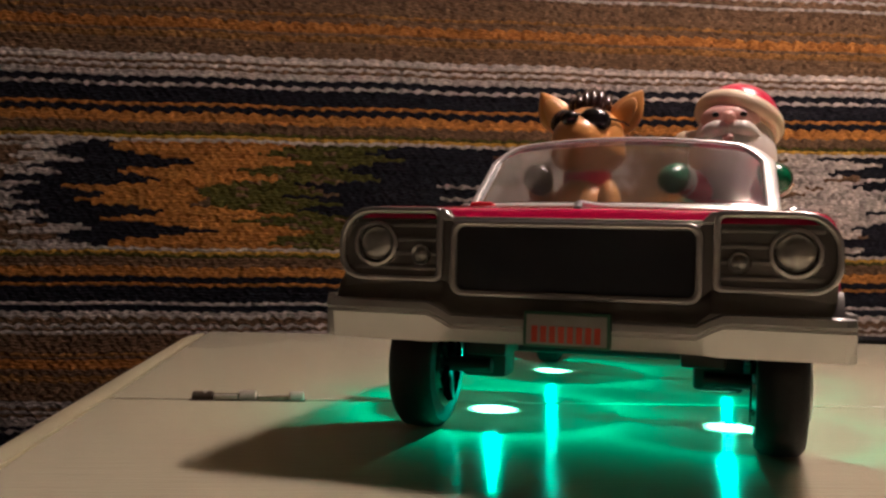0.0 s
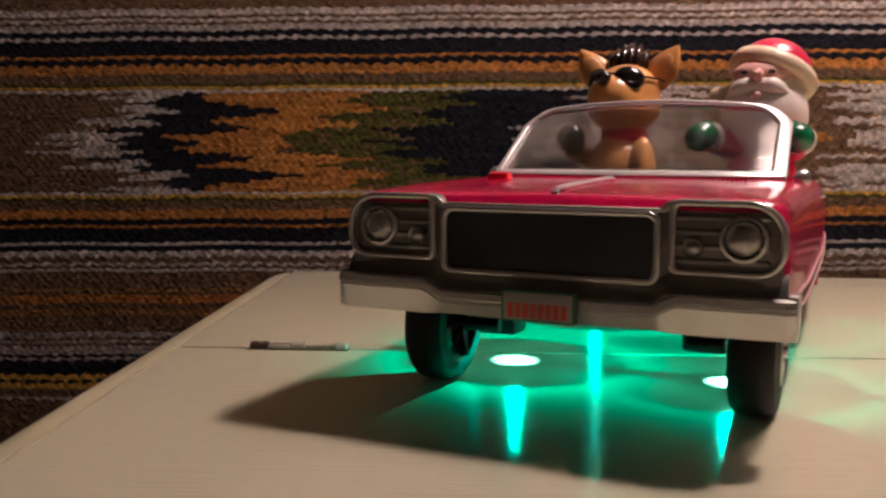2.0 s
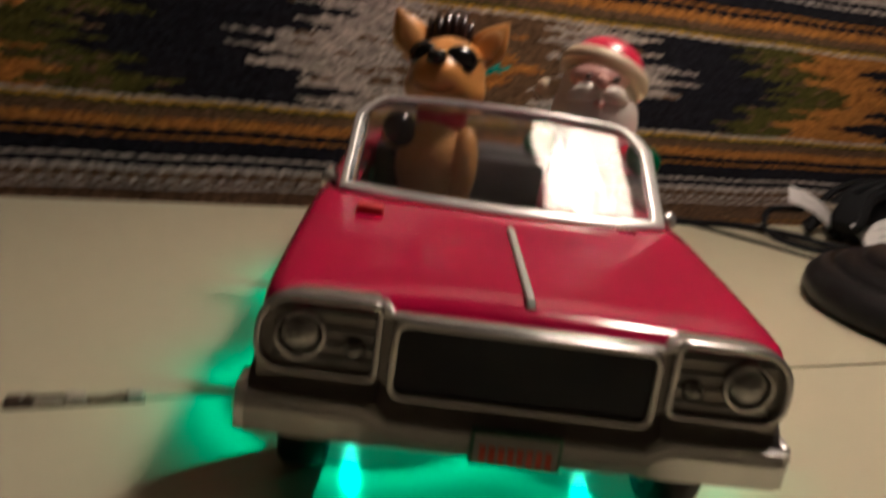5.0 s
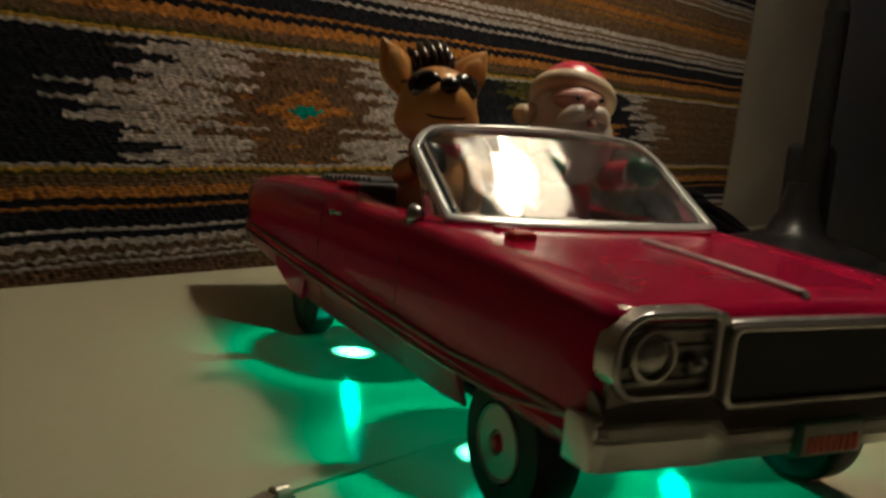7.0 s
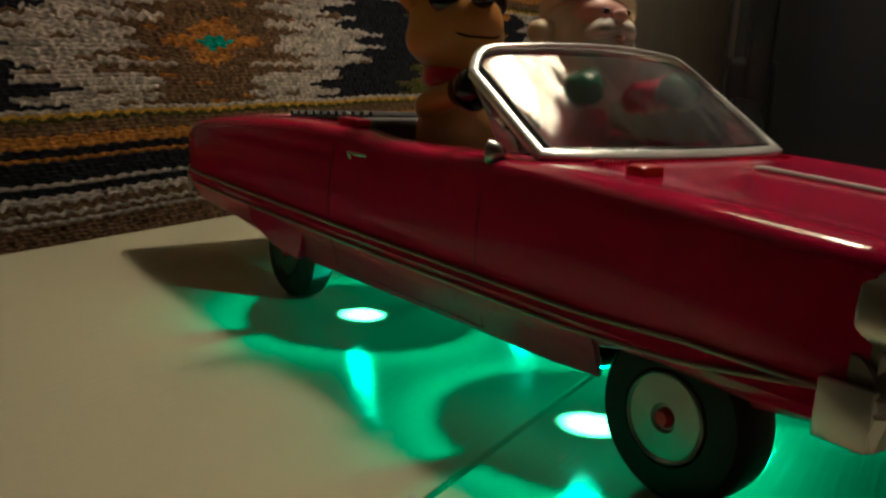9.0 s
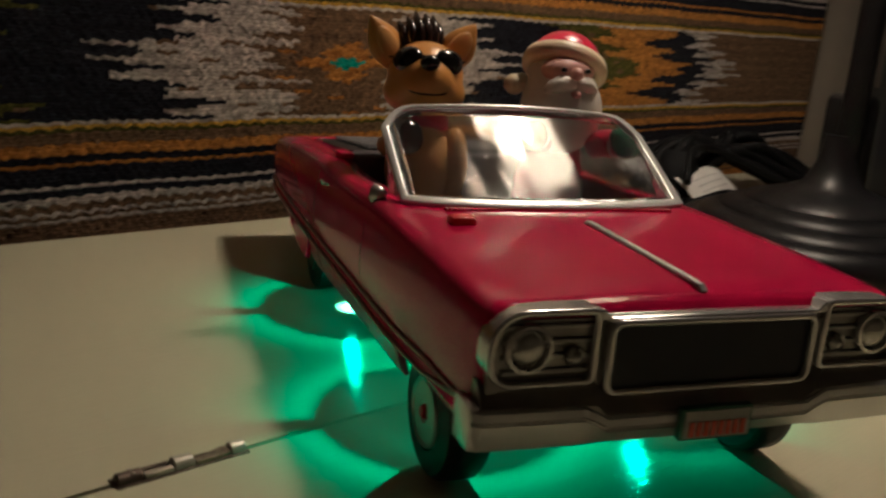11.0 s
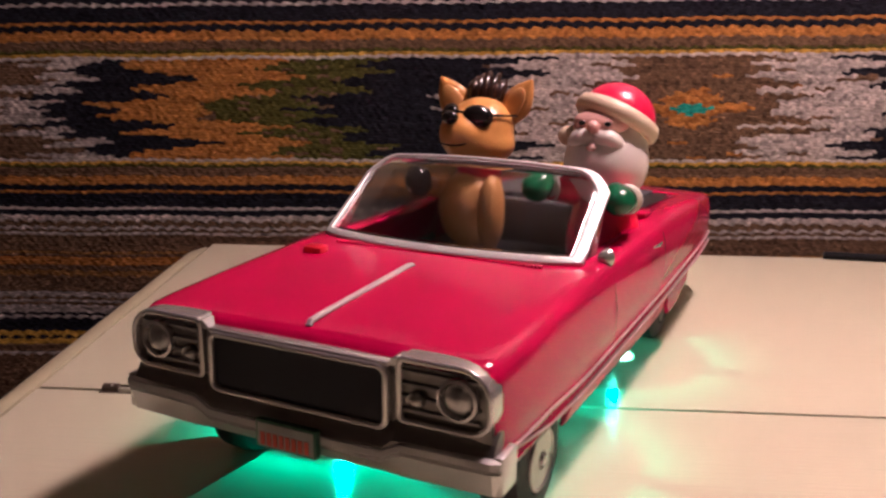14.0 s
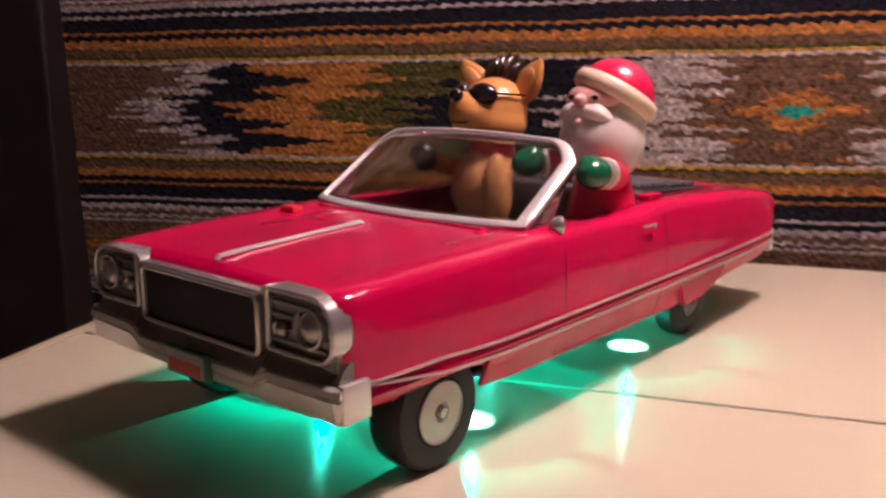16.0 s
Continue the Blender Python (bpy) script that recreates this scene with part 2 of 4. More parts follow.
def tube(bm, pts, radius, seg=8, mat=0, closed=False, flat=None, up=Vector((0, 0, 1))):
    """A tube along points; flat = (half width, half height) for a flat section."""
    pts = [Vector(p) for p in pts]
    n = len(pts)
    rings = []
    for i, p in enumerate(pts):
        a = pts[(i - 1) % n] if closed or i > 0 else p
        b = pts[(i + 1) % n] if closed or i < n - 1 else p
        d = (b - a).normalized()
        s = d.cross(up)
        s = s.normalized() if s.length > 1e-4 else Vector((1, 0, 0))
        u = s.cross(d).normalized()
        ra, rb = flat if flat else (radius, radius)
        rings.append([bm.verts.new(p + s * ra * math.cos(2 * math.pi * k / seg) + u * rb * math.sin(2 * math.pi * k / seg)) for k in range(seg)])
    for i in range(n if closed else n - 1):
        a, b = rings[i], rings[(i + 1) % n]
        for k in range(seg):
            f = bm.faces.new((a[k], a[(k + 1) % seg], b[(k + 1) % seg], b[k]))
            f.material_index = mat
    if not closed:
        bm.faces.new(rings[0][::-1]).material_index = mat
        bm.faces.new(rings[-1]).material_index = mat


def spline(pts, n=8):
    """Catmull-Rom points through pts."""
    p = [Vector(q) for q in pts]
    p = [p[0] * 2 - p[1]] + p + [p[-1] * 2 - p[-2]]
    out = []
    for i in range(1, len(p) - 2):
        for k in range(n):
            t = k / n
            a, b, c, d = p[i - 1:i + 3]
            out.append(0.5 * (2 * b + (c - a) * t + (2 * a - 5 * b + 4 * c - d) * t * t + (3 * b - a - 3 * c + d) * t ** 3))
    out.append(p[-2])
    return out


def prism(bm, outline, y0, y1, mat=0, hole=None):
    """Extrudes an outline of (x, z) from y0 to y1; with a hole of as many points it becomes a ring."""
    o0 = [bm.verts.new((x, y0, z)) for x, z in outline]
    o1 = [bm.verts.new((x, y1, z)) for x, z in outline]
    n = len(outline)
    fs = []
    for i in range(n):
        j = (i + 1) % n
        fs.append(bm.faces.new((o0[i], o0[j], o1[j], o1[i])))
    if hole:
        h0 = [bm.verts.new((x, y0, z)) for x, z in hole]
        h1 = [bm.verts.new((x, y1, z)) for x, z in hole]
        for i in range(n):
            j = (i + 1) % n
            fs.append(bm.faces.new((h0[j], h0[i], h1[i], h1[j])))
            fs.append(bm.faces.new((o0[j], o0[i], h0[i], h0[j])))
            fs.append(bm.faces.new((o1[i], o1[j], h1[j], h1[i])))
    else:
        fs.append(bm.faces.new(o0[::-1]))
        fs.append(bm.faces.new(o1))
    for f in fs:
        f.material_index = mat
    bmesh.ops.recalc_face_normals(bm, faces=fs)


def rounded(x0, x1, z0, z1, r, k=5, radii=None):
    """Outline of a rounded rectangle; radii for the corners (x1,z1), (x0,z1), (x0,z0), (x1,z0)."""
    radii = radii or (r, r, r, r)
    out = []
    for (cx, cz, a0), q in zip(((x1, z1, 0), (x0, z1, 90), (x0, z0, 180), (x1, z0, 270)), radii):
        sx = -1 if cx == x1 else 1
        sz = -1 if cz == z1 else 1
        for i in range(k + 1):
            a = radians(a0 + 90 * i / k)
            out.append((cx + sx * q + q * math.cos(a), cz + sz * q + q * math.sin(a)))
    return out


def bevelled(ob, width=0.0004, segments=2):
    mod = ob.modifiers.new("bevel", "BEVEL")
    mod.width, mod.segments, mod.limit_method, mod.angle_limit = width, segments, "ANGLE", radians(40)
    return ob


# ---- the table ----
table = thing("table", "cream laminate folding table with a thin seam and steel hinge", "table", kind="structure")
SEAM = 0.0018


def slab(name, outline, z0, z1, label=""):
    b = bmesh.new()
    lo = [b.verts.new((x, y, z0)) for x, y in outline]
    hi = [b.verts.new((x, y, z1)) for x, y in outline]
    b.faces.new(lo[::-1])
    b.faces.new(hi)
    n = len(outline)
    for i in range(n):
        j = (i + 1) % n
        b.faces.new((lo[i], lo[j], hi[j], hi[i]))
    ob = part(name, b, CREAM, table, label, smooth=30)
    return bevelled(ob, 0.0002, 1)


TABLE_BACK = 0.2455
GROOVE = -0.1475
LEAN_X = -0.028   # the end of the table runs a little askew to the seam


def gx(y, off=0.0):
    return GROOVE + off + LEAN_X * y


slab("back_leaf", [(gx(0.0, 0.0010), SEAM / 2), (0.95, SEAM / 2), (0.95, TABLE_BACK), (gx(TABLE_BACK, 0.0008), TABLE_BACK)], -0.018, 0.0)
slab("front_leaf", [(gx(-0.5, 0.0008), -0.5), (0.95, -0.5), (0.95, -SEAM / 2), (gx(0.0, 0.0008), -SEAM / 2)], -0.018, 0.0)
# rounded end strip
b = bmesh.new()
prev = None
STRIP_END = TABLE_BACK - 0.0075
for i in range(61):
    f = i / 60
    y = -0.5 + (STRIP_END + 0.5) * (1 - (1 - f) ** 2)
    cut = max(0.0, (y - (STRIP_END - 0.013)) / 0.013)
    w = 0.0136 * math.sqrt(max(0.0, 1 - cut ** 2)) + 0.0004
    ring = []
    for k in range(9):
        a = k / 8
        ring.append(b.verts.new((gx(y) - 0.0009 - w * math.sin(a * math.pi / 2), y, -0.009 * (1 - math.cos(a * math.pi / 2)) ** 1.3 - 0.0002)))
    ring.append(b.verts.new((gx(y) - 0.0009 - w, y, -0.018)))
    ring.append(b.verts.new((gx(y) - 0.0009, y, -0.018)))
    if prev:
        for k in range(len(ring)):
            kk = (k + 1) % len(ring)
            b.faces.new((prev[k], ring[k], ring[kk], prev[kk]))
    else:
        b.faces.new(ring)
    prev = ring
b.faces.new(prev[::-1])
bmesh.ops.recalc_face_normals(b, faces=b.faces[:])
part("end_strip", b, CREAM_EDGE, table, "rounded cream edge strip")
# unseen block under the leaves, added to keep the seam dark
b = bmesh.new()
box(b, -0.15, 0.94, -0.49, 0.24, -0.05, -0.019)
part("frame", b, DARK_WOOD, table, "unseen dark block under the leaves")
for lx in (-0.12, 0.9):
    for ly in (-0.46, 0.21):
        b = bmesh.new()
        box(b, lx - 0.015, lx + 0.015, ly - 0.015, ly + 0.015, -0.72, -0.05, 0.002)
        part("leg", b, DARK_WOOD, table)

# hinge lying over the seam
hinge = thing("hinge", "worn steel hinge sunk into the cream table seam", "hinge")
HX0, HX1 = -0.1195, -0.0805
b = bmesh.new()
box(b, HX0, HX1, -0.0032, 0.0032, -0.002, 0.0004, 0.0003)
part("leaf", b, DARK_STEEL, hinge, "tarnished steel plate")
def hinge_x(f):
    return HX0 + (HX1 - HX0) * f


for f0, f1, rr, mat in ((0.02, 0.20, 0.0023, DARK_STEEL), (0.42, 0.575, 0.0026, PALE_STEEL), (0.86, 0.985, 0.0024, PALE_STEEL)):
    b = bmesh.new()
    lathe(b, [(rr * 0.8, 0), (rr, 0.0004), (rr, hinge_x(f1) - hinge_x(f0) - 0.0004), (rr * 0.8, hinge_x(f1) - hinge_x(f0))], pose(hinge_x(f0), 0, 0.0006, 0, 90, 0), seg=16)
    part("knuckle", b, mat, hinge, "pale worn knuckle" if mat is PALE_STEEL else "")
b = bmesh.new()
box(b, hinge_x(0.205), hinge_x(0.415), -0.0026, -0.0002, 0.0002, 0.0019, 0.0005)
part("bar", b, PALE_STEEL, hinge, "pale steel bar")
b = bmesh.new()
lathe(b, [(0.0007, 0), (0.0007, hinge_x(0.415) - hinge_x(0.205))], pose(hinge_x(0.205), 0.0016, 0.0012, 0, 90, 0), seg=10)
part("pin", b, DARK_STEEL, hinge)
b = bmesh.new()
prev = None
for f, y0, y1 in ((0.585, -0.0026, -0.0008), (0.70, -0.0026, 0.0002), (0.78, -0.0024, 0.0016), (0.85, -0.0022, 0.0022)):
    ring = [b.verts.new((hinge_x(f), y, z)) for y, z in ((y0, 0.0002), (y0, 0.0016), (y1, 0.0016), (y1, 0.0002))]
    if prev:
        for k in range(4):
            b.faces.new((prev[k], ring[k], ring[(k + 1) % 4], prev[(k + 1) % 4]))
    else:
        b.faces.new(ring)
    prev = ring
b.faces.new(prev[::-1])
bmesh.ops.recalc_face_normals(b, faces=b.faces[:])
part("wedge", b, STEEL, hinge, "tapering steel wedge", smooth=20)
for y in (0.0011, -0.0011):
    b = bmesh.new()
    ball(b, (hinge_x(0.13), y, 0.0026), (0.0007, 0.0005, 0.0004), seg=10, rings=6)
    part("rivet", b, PALE_STEEL, hinge, "small bright rivet")

# ---- room shell ----
b = bmesh.new()
box(b, -1.1, 1.5, 0.315, 0.40, -0.75, 1.15)
tagged(finish(b, "wall_north", WALL, smooth=0), "plain beige painted wall behind the hanging rug", "wall", kind="structure")
# unseen walls, ceiling and floor, added to close the room and set bounce light
for nm, dims in (("wall_south", (-1.1, 1.5, -1.2, -1.1, -0.75, 1.15)), ("wall_west", (-1.2, -1.1, -1.2, 0.40, -0.75, 1.15)), ("wall_east", (1.5, 1.6, -1.2, 0.40, -0.75, 1.15))):
    b = bmesh.new()
    box(b, *dims)
    tagged(finish(b, nm, ROOM, smooth=0), "unseen plain pale painted wall closing the room", "wall", kind="structure")
b = bmesh.new()
box(b, -1.2, 1.6, -1.2, 0.40, 1.15, 1.25)
tagged(finish(b, "ceiling", ROOM, smooth=0), "unseen plain pale painted ceiling", "ceiling", kind="structure")
b = bmesh.new()
box(b, -1.2, 1.6, -1.2, 0.40, -0.85, -0.75)
tagged(finish(b, "floor", FLOOR_WOOD, smooth=0), "unseen brown wooden floor far below the table", "floor", kind="structure")

# ---- the woven rug on the wall ----
RUG_X0, RUG_X1, RUG_Z0, RUG_Z1 = -0.389, 0.855, -0.17, 0.31
SLOPE = 0.0136
MOTIF_X, MOTIF_LO, MOTIF_HI = 0.165, 0.0525, 0.1215
C_BROWN, C_ORANGE, C_BLACK, C_WHITE = (0.120, 0.073, 0.041), (0.345, 0.150, 0.036), (0.0105, 0.0105, 0.015), (0.37, 0.325, 0.295)
C_GREEN, C_TEAL, C_GOLD, C_GREY = (0.066, 0.062, 0.014), (0.02, 0.26, 0.21), (0.40, 0.24, 0.04), (0.27, 0.24, 0.215)
C_RUST, C_DULL = (0.28, 0.118, 0.028), (0.19, 0.098, 0.030)
# bands above and below the figured zone, outwards from its edge: thickness in mm and colour
BANDS = ((1.7, C_WHITE), (2.2, C_GOLD), (3.0, C_GREEN), (6.4, C_BROWN), (5.4, C_ORANGE), (4, C_BLACK), (2.8, C_RUST), (10.8, C_BLACK), (2.2, C_WHITE),
         (3.2, C_BLACK), (5.4, C_WHITE), (2.2, C_BROWN), (2.2, C_WHITE), (2.4, C_BROWN), (2.4, C_WHITE), (12, C_BROWN), (3, C_DULL), (3, C_BROWN),
         (6, C_RUST), (4, C_BROWN), (3, C_DULL), (14, C_BROWN), (2.8, C_GREY), (2.5, C_BROWN), (2.2, C_GREY), (2.8, C_BROWN), (5, C_GREY),
         (3.2, C_BLACK), (2.2, C_GREY), (10.8, C_BLACK), (2.8, C_GOLD), (2.5, C_BLACK), (5, C_GOLD), (6, C_BROWN), (2, C_GREY), (90, C_BROWN))


def hash01(i, j):
    h = (i * 374761393 + j * 668265263) & 0xFFFFFFFF
    h = ((h ^ (h >> 13)) * 1274126177) & 0xFFFFFFFF
    return ((h ^ (h >> 16)) & 0xFFFF) / 65535.0


# outlines of the figure, mirrored about its middle: (height from the middle line, distance from the middle)
TIP_WHITE = ((0, 0.530), (0.09, 0.470), (0.20, 0.518), (0.34, 0.450), (0.50, 0.490), (0.62, 0.430), (0.75, 0.458), (0.84, 0.415), (0.93, 0.465), (1, 0.44))
OUT_BLACK = ((0, 0.430), (0.10, 0.460), (0.20, 0.430), (0.31, 0.473), (0.42, 0.420), (0.55, 0.448), (0.66, 0.395), (0.82, 0.435), (1, 0.40))
OUT_ORANGE = ((0, 0.383), (0.16, 0.418), (0.31, 0.350), (0.49, 0.395), (0.68, 0.322), (0.85, 0.385), (1, 0.388))
OUT_GREEN = ((0, 0.325), (0.20, 0.338), (0.36, 0.278), (0.53, 0.315), (0.70, 0.252), (0.83, 0.296), (1, 0.270))
MID_BLACK = ((0, 0.300), (0.10, 0.238), (0.26, 0.272), (0.42, 0.214), (0.60, 0.246), (0.75, 0.198), (0.88, 0.226), (1, 0.200))
IN_WHITE = ((0, 0.192), (0.13, 0.127), (0.28, 0.171), (0.45, 0.110), (0.60, 0.142), (0.72, 0.083), (0.88, 0.140), (1, 0.088))
IN_BROWN = ((0, 0.060), (0.15, 0.050), (0.25, 0.085), (0.37, 0.034), (0.48, 0.080), (0.66, 0.028), (0.80, 0.055), (0.92, 0.030), (1, 0.05))


def along(table, a):
    for (a0, u0), (a1, u1) in zip(table, table[1:]):
        if a <= a1:
            return u0 + (u1 - u0) * (a - a0) / (a1 - a0)
    return table[-1][1]


def figure_colour(x, v, i, j):
    """Colour in the figured zone; v runs from -1 to 1 across it."""
    jit = (hash01(1, j) - 0.5) * 0.016 + (hash01(i // 4, j) - 0.5) * 0.006
    u = abs(x - MOTIF_X) + jit
    a = min(1.0, abs(v + (0.03 if v > 0 else -0.02)))
    uc = abs(x - MOTIF_X) + 0.3 * jit
    if uc < 0.019 - 0.13 * a and a < 0.15:
        return C_TEAL
    if uc < 0.044 - 0.10 * a - (0.012 if 0.12 < a < 0.2 else 0.0):
        return C_RUST if hash01(i // 2, j + 3) > 0.45 else C_ORANGE
    if u < along(IN_BROWN, a):
        return C_BROWN if hash01(i // 5, j + 11) > 0.05 else C_RUST
    if u < along(IN_WHITE, a):
        h = hash01(i // 5 + 7, j)
        return C_WHITE if h > 0.26 else C_GREY if h > 0.09 else C_BROWN
    if u < along(MID_BLACK, a):
        return C_BLACK
    if u < along(OUT_GREEN, a):
        return C_GREEN if hash01(i // 3, j) > 0.14 else C_BROWN
    if u < along(OUT_ORANGE, a):
        return C_ORANGE if hash01(i // 4, j) > 0.12 else C_RUST
    if u < along(OUT_BLACK, a):
        return C_BLACK
    if u < along(TIP_WHITE, a):
        return C_WHITE if hash01(i // 3, j + 5) > 0.25 else C_GREY
    return C_BROWN


def rug_colour(x, z, i, j):
    zz = z
    if MOTIF_LO < zz < MOTIF_HI:
        return figure_colour(x, (zz - (MOTIF_LO + MOTIF_HI) / 2) / ((MOTIF_HI - MOTIF_LO) / 2), i, j)
    d = (zz - MOTIF_HI if zz >= MOTIF_HI else MOTIF_LO - zz) * 1000
    for t, c in BANDS:
        if d < t:
            return c
        d -= t
    return C_BROWN


ROW, STITCH = 0.0021, 0.0027        # height of one pick, distance of the warps
SUB_Z, SUB_X = 3, 2
nj = int((RUG_Z1 - RUG_Z0) / ROW)
ni = int((RUG_X1 - RUG_X0) / STITCH)
rng = np.random.default_rng(4)
nx, nz = ni * SUB_X + 1, nj * SUB_Z + 1
gxs = np.arange(nx) / SUB_X
gzs = np.arange(nz) / SUB_Z
GX, GZ = np.meshgrid(gxs, gzs)
row_j = np.minimum(np.floor(GZ).astype(int), nj - 1)
wob = rng.normal(0, 1, (nj + 1, ni + 2))
# slanted, wavy picks
row_amp = np.interp(gzs, np.arange(nj + 1), np.clip(1 + 0.45 * rng.normal(0, 1, nj + 1), 0.2, 2.0))[:, None]
row_ph = np.interp(gzs, np.arange(nj + 1), np.cumsum(0.10 + 0.12 * rng.normal(0, 1, nj + 1)))[:, None]
drift = np.interp(gxs, np.arange(0, ni + 8, 7), np.cumsum(0.5 * rng.normal(0, 1, len(np.arange(0, ni + 8, 7)))))[None, :]
phase = 2 * np.pi * (GX / 3.8 + row_ph) + drift
wave = row_amp * (0.26 * np.sin(phase) + 0.11 * np.sin(2 * phase + 0.6)) + 0.20 * np.sin(GX * 0.15 + GZ * 0.05)
X = RUG_X0 + GX * STITCH
Zm = RUG_Z0 + (GZ + wave) * ROW + SLOPE * X
ridge = np.abs(np.sin(np.pi * GZ)) ** 0.8
over = 0.5 + 0.5 * np.cos(np.pi * (GX + 0.64 * np.floor(GZ) + 0.25 * (GZ - np.floor(GZ))))
H = 0.0010 * ridge * (0.25 + 0.75 * over) + 0.00025 * wob[row_j, np.minimum(GX.astype(int), ni)]
H += 0.0012 * np.sin(X * 9.0) * np.sin(Zm * 14.0 + 1.0)
Y = 0.2966 + 0.0150 * X - 0.0343 * Zm - H
verts = np.stack([X, Y, Zm], -1).reshape(-1, 3)
ii, jj = np.meshgrid(np.arange(nx - 1), np.arange(nz - 1))
q = (jj * nx + ii).ravel()
faces = np.stack([q, q + 1, q + nx + 1, q + nx], 1)
me = bpy.data.meshes.new("rug")
me.vertices.add(len(verts))
me.vertices.foreach_set("co", verts.ravel())
me.loops.add(faces.size)
me.loops.foreach_set("vertex_index", faces.ravel())
me.polygons.add(len(faces))
me.polygons.foreach_set("loop_start", np.arange(0, faces.size, 4))
me.polygons.foreach_set("use_smooth", np.ones(len(faces), bool))
me.update(calc_edges=True)
cell = np.zeros((nj, ni, 3))
for j in range(nj):
    for i in range(ni):
        cell[j, i] = rug_colour(RUG_X0 + (i + 0.5) * STITCH, RUG_Z0 + (j + 0.5) * ROW, i, j)
cell *= np.clip(1 + 0.22 * rng.normal(0, 1, (nj, ni, 1)), 0.55, 1.5) * np.clip(1 + 0.07 * rng.normal(0, 1, (nj, 1, 1)), 0.7, 1.3)
fc = cell[np.minimum(jj // SUB_Z, nj - 1), np.minimum(ii // SUB_X, ni - 1)].reshape(-1, 3)
att = me.color_attributes.new("yarn", "FLOAT_COLOR", "CORNER")
att.data.foreach_set("color", np.repeat(np.concatenate([fc, np.ones((len(fc), 1))], 1), 4, 0).ravel())
WOOL = bpy.data.materials.new("dyed_wool")
WOOL.use_nodes = True
nt = WOOL.node_tree
bs = nt.nodes["Principled BSDF"]
va = nt.nodes.new("ShaderNodeVertexColor")
va.layer_name = "yarn"
tcw = nt.nodes.new("ShaderNodeTexCoord")
mp = nt.nodes.new("ShaderNodeMapping")
mp.inputs["Scale"].default_value = (420, 420, 1500)
mp.inputs["Rotation"].default_value = (0, 0.35, 0)
nw = nt.nodes.new("ShaderNodeTexNoise")
nw.inputs["Scale"].default_value = 1.0
nw.inputs["Detail"].default_value = 3
nt.links.new(tcw.outputs["Object"], mp.inputs["Vector"])
nt.links.new(mp.outputs[0], nw.inputs["Vector"])
mr = nt.nodes.new("ShaderNodeMapRange")
mr.inputs[1].default_value, mr.inputs[2].default_value, mr.inputs[3].default_value, mr.inputs[4].default_value = 0.3, 0.7, 0.77, 1.58
nt.links.new(nw.outputs["Fac"], mr.inputs[0])
mul = nt.nodes.new("ShaderNodeVectorMath")
mul.operation = "SCALE"
nt.links.new(va.outputs["Color"], mul.inputs[0])
nt.links.new(mr.outputs[0], mul.inputs["Scale"])
nt.links.new(mul.outputs[0], bs.inputs["Base Color"])
bs.inputs["Roughness"].default_value = 0.9
bs.inputs["Diffuse Roughness"].default_value = 1.0
bs.inputs["Specular IOR Level"].default_value = 0.08
bs.inputs["Sheen Weight"].default_value = 0.03
bpw = nt.nodes.new("ShaderNodeBump")
bpw.inputs["Strength"].default_value = 0.4
bpw.inputs["Distance"].default_value = 0.0006
nt.links.new(nw.outputs["Fac"], bpw.inputs["Height"])
nt.links.new(bpw.outputs[0], bs.inputs["Normal"])
me.materials.append(WOOL)
tagged(new("rug", me), "handwoven striped wool rug with zigzag figures hung on the wall", "rug")

# dark upright panel beside the rug
b = bmesh.new()
box(b, -0.95, -0.3895, 0.262, 0.312, -0.749, 0.9, 0.003)
tagged(finish(b, "wall_panel", DARK_WOOD, smooth=0), "dark stained wooden panel on the wall beside the rug", "wall panel", kind="structure")

# ---- the toy car ----
car = thing("toy_car", "glossy red plastic convertible toy car with silver trim", "toy car", CAR)
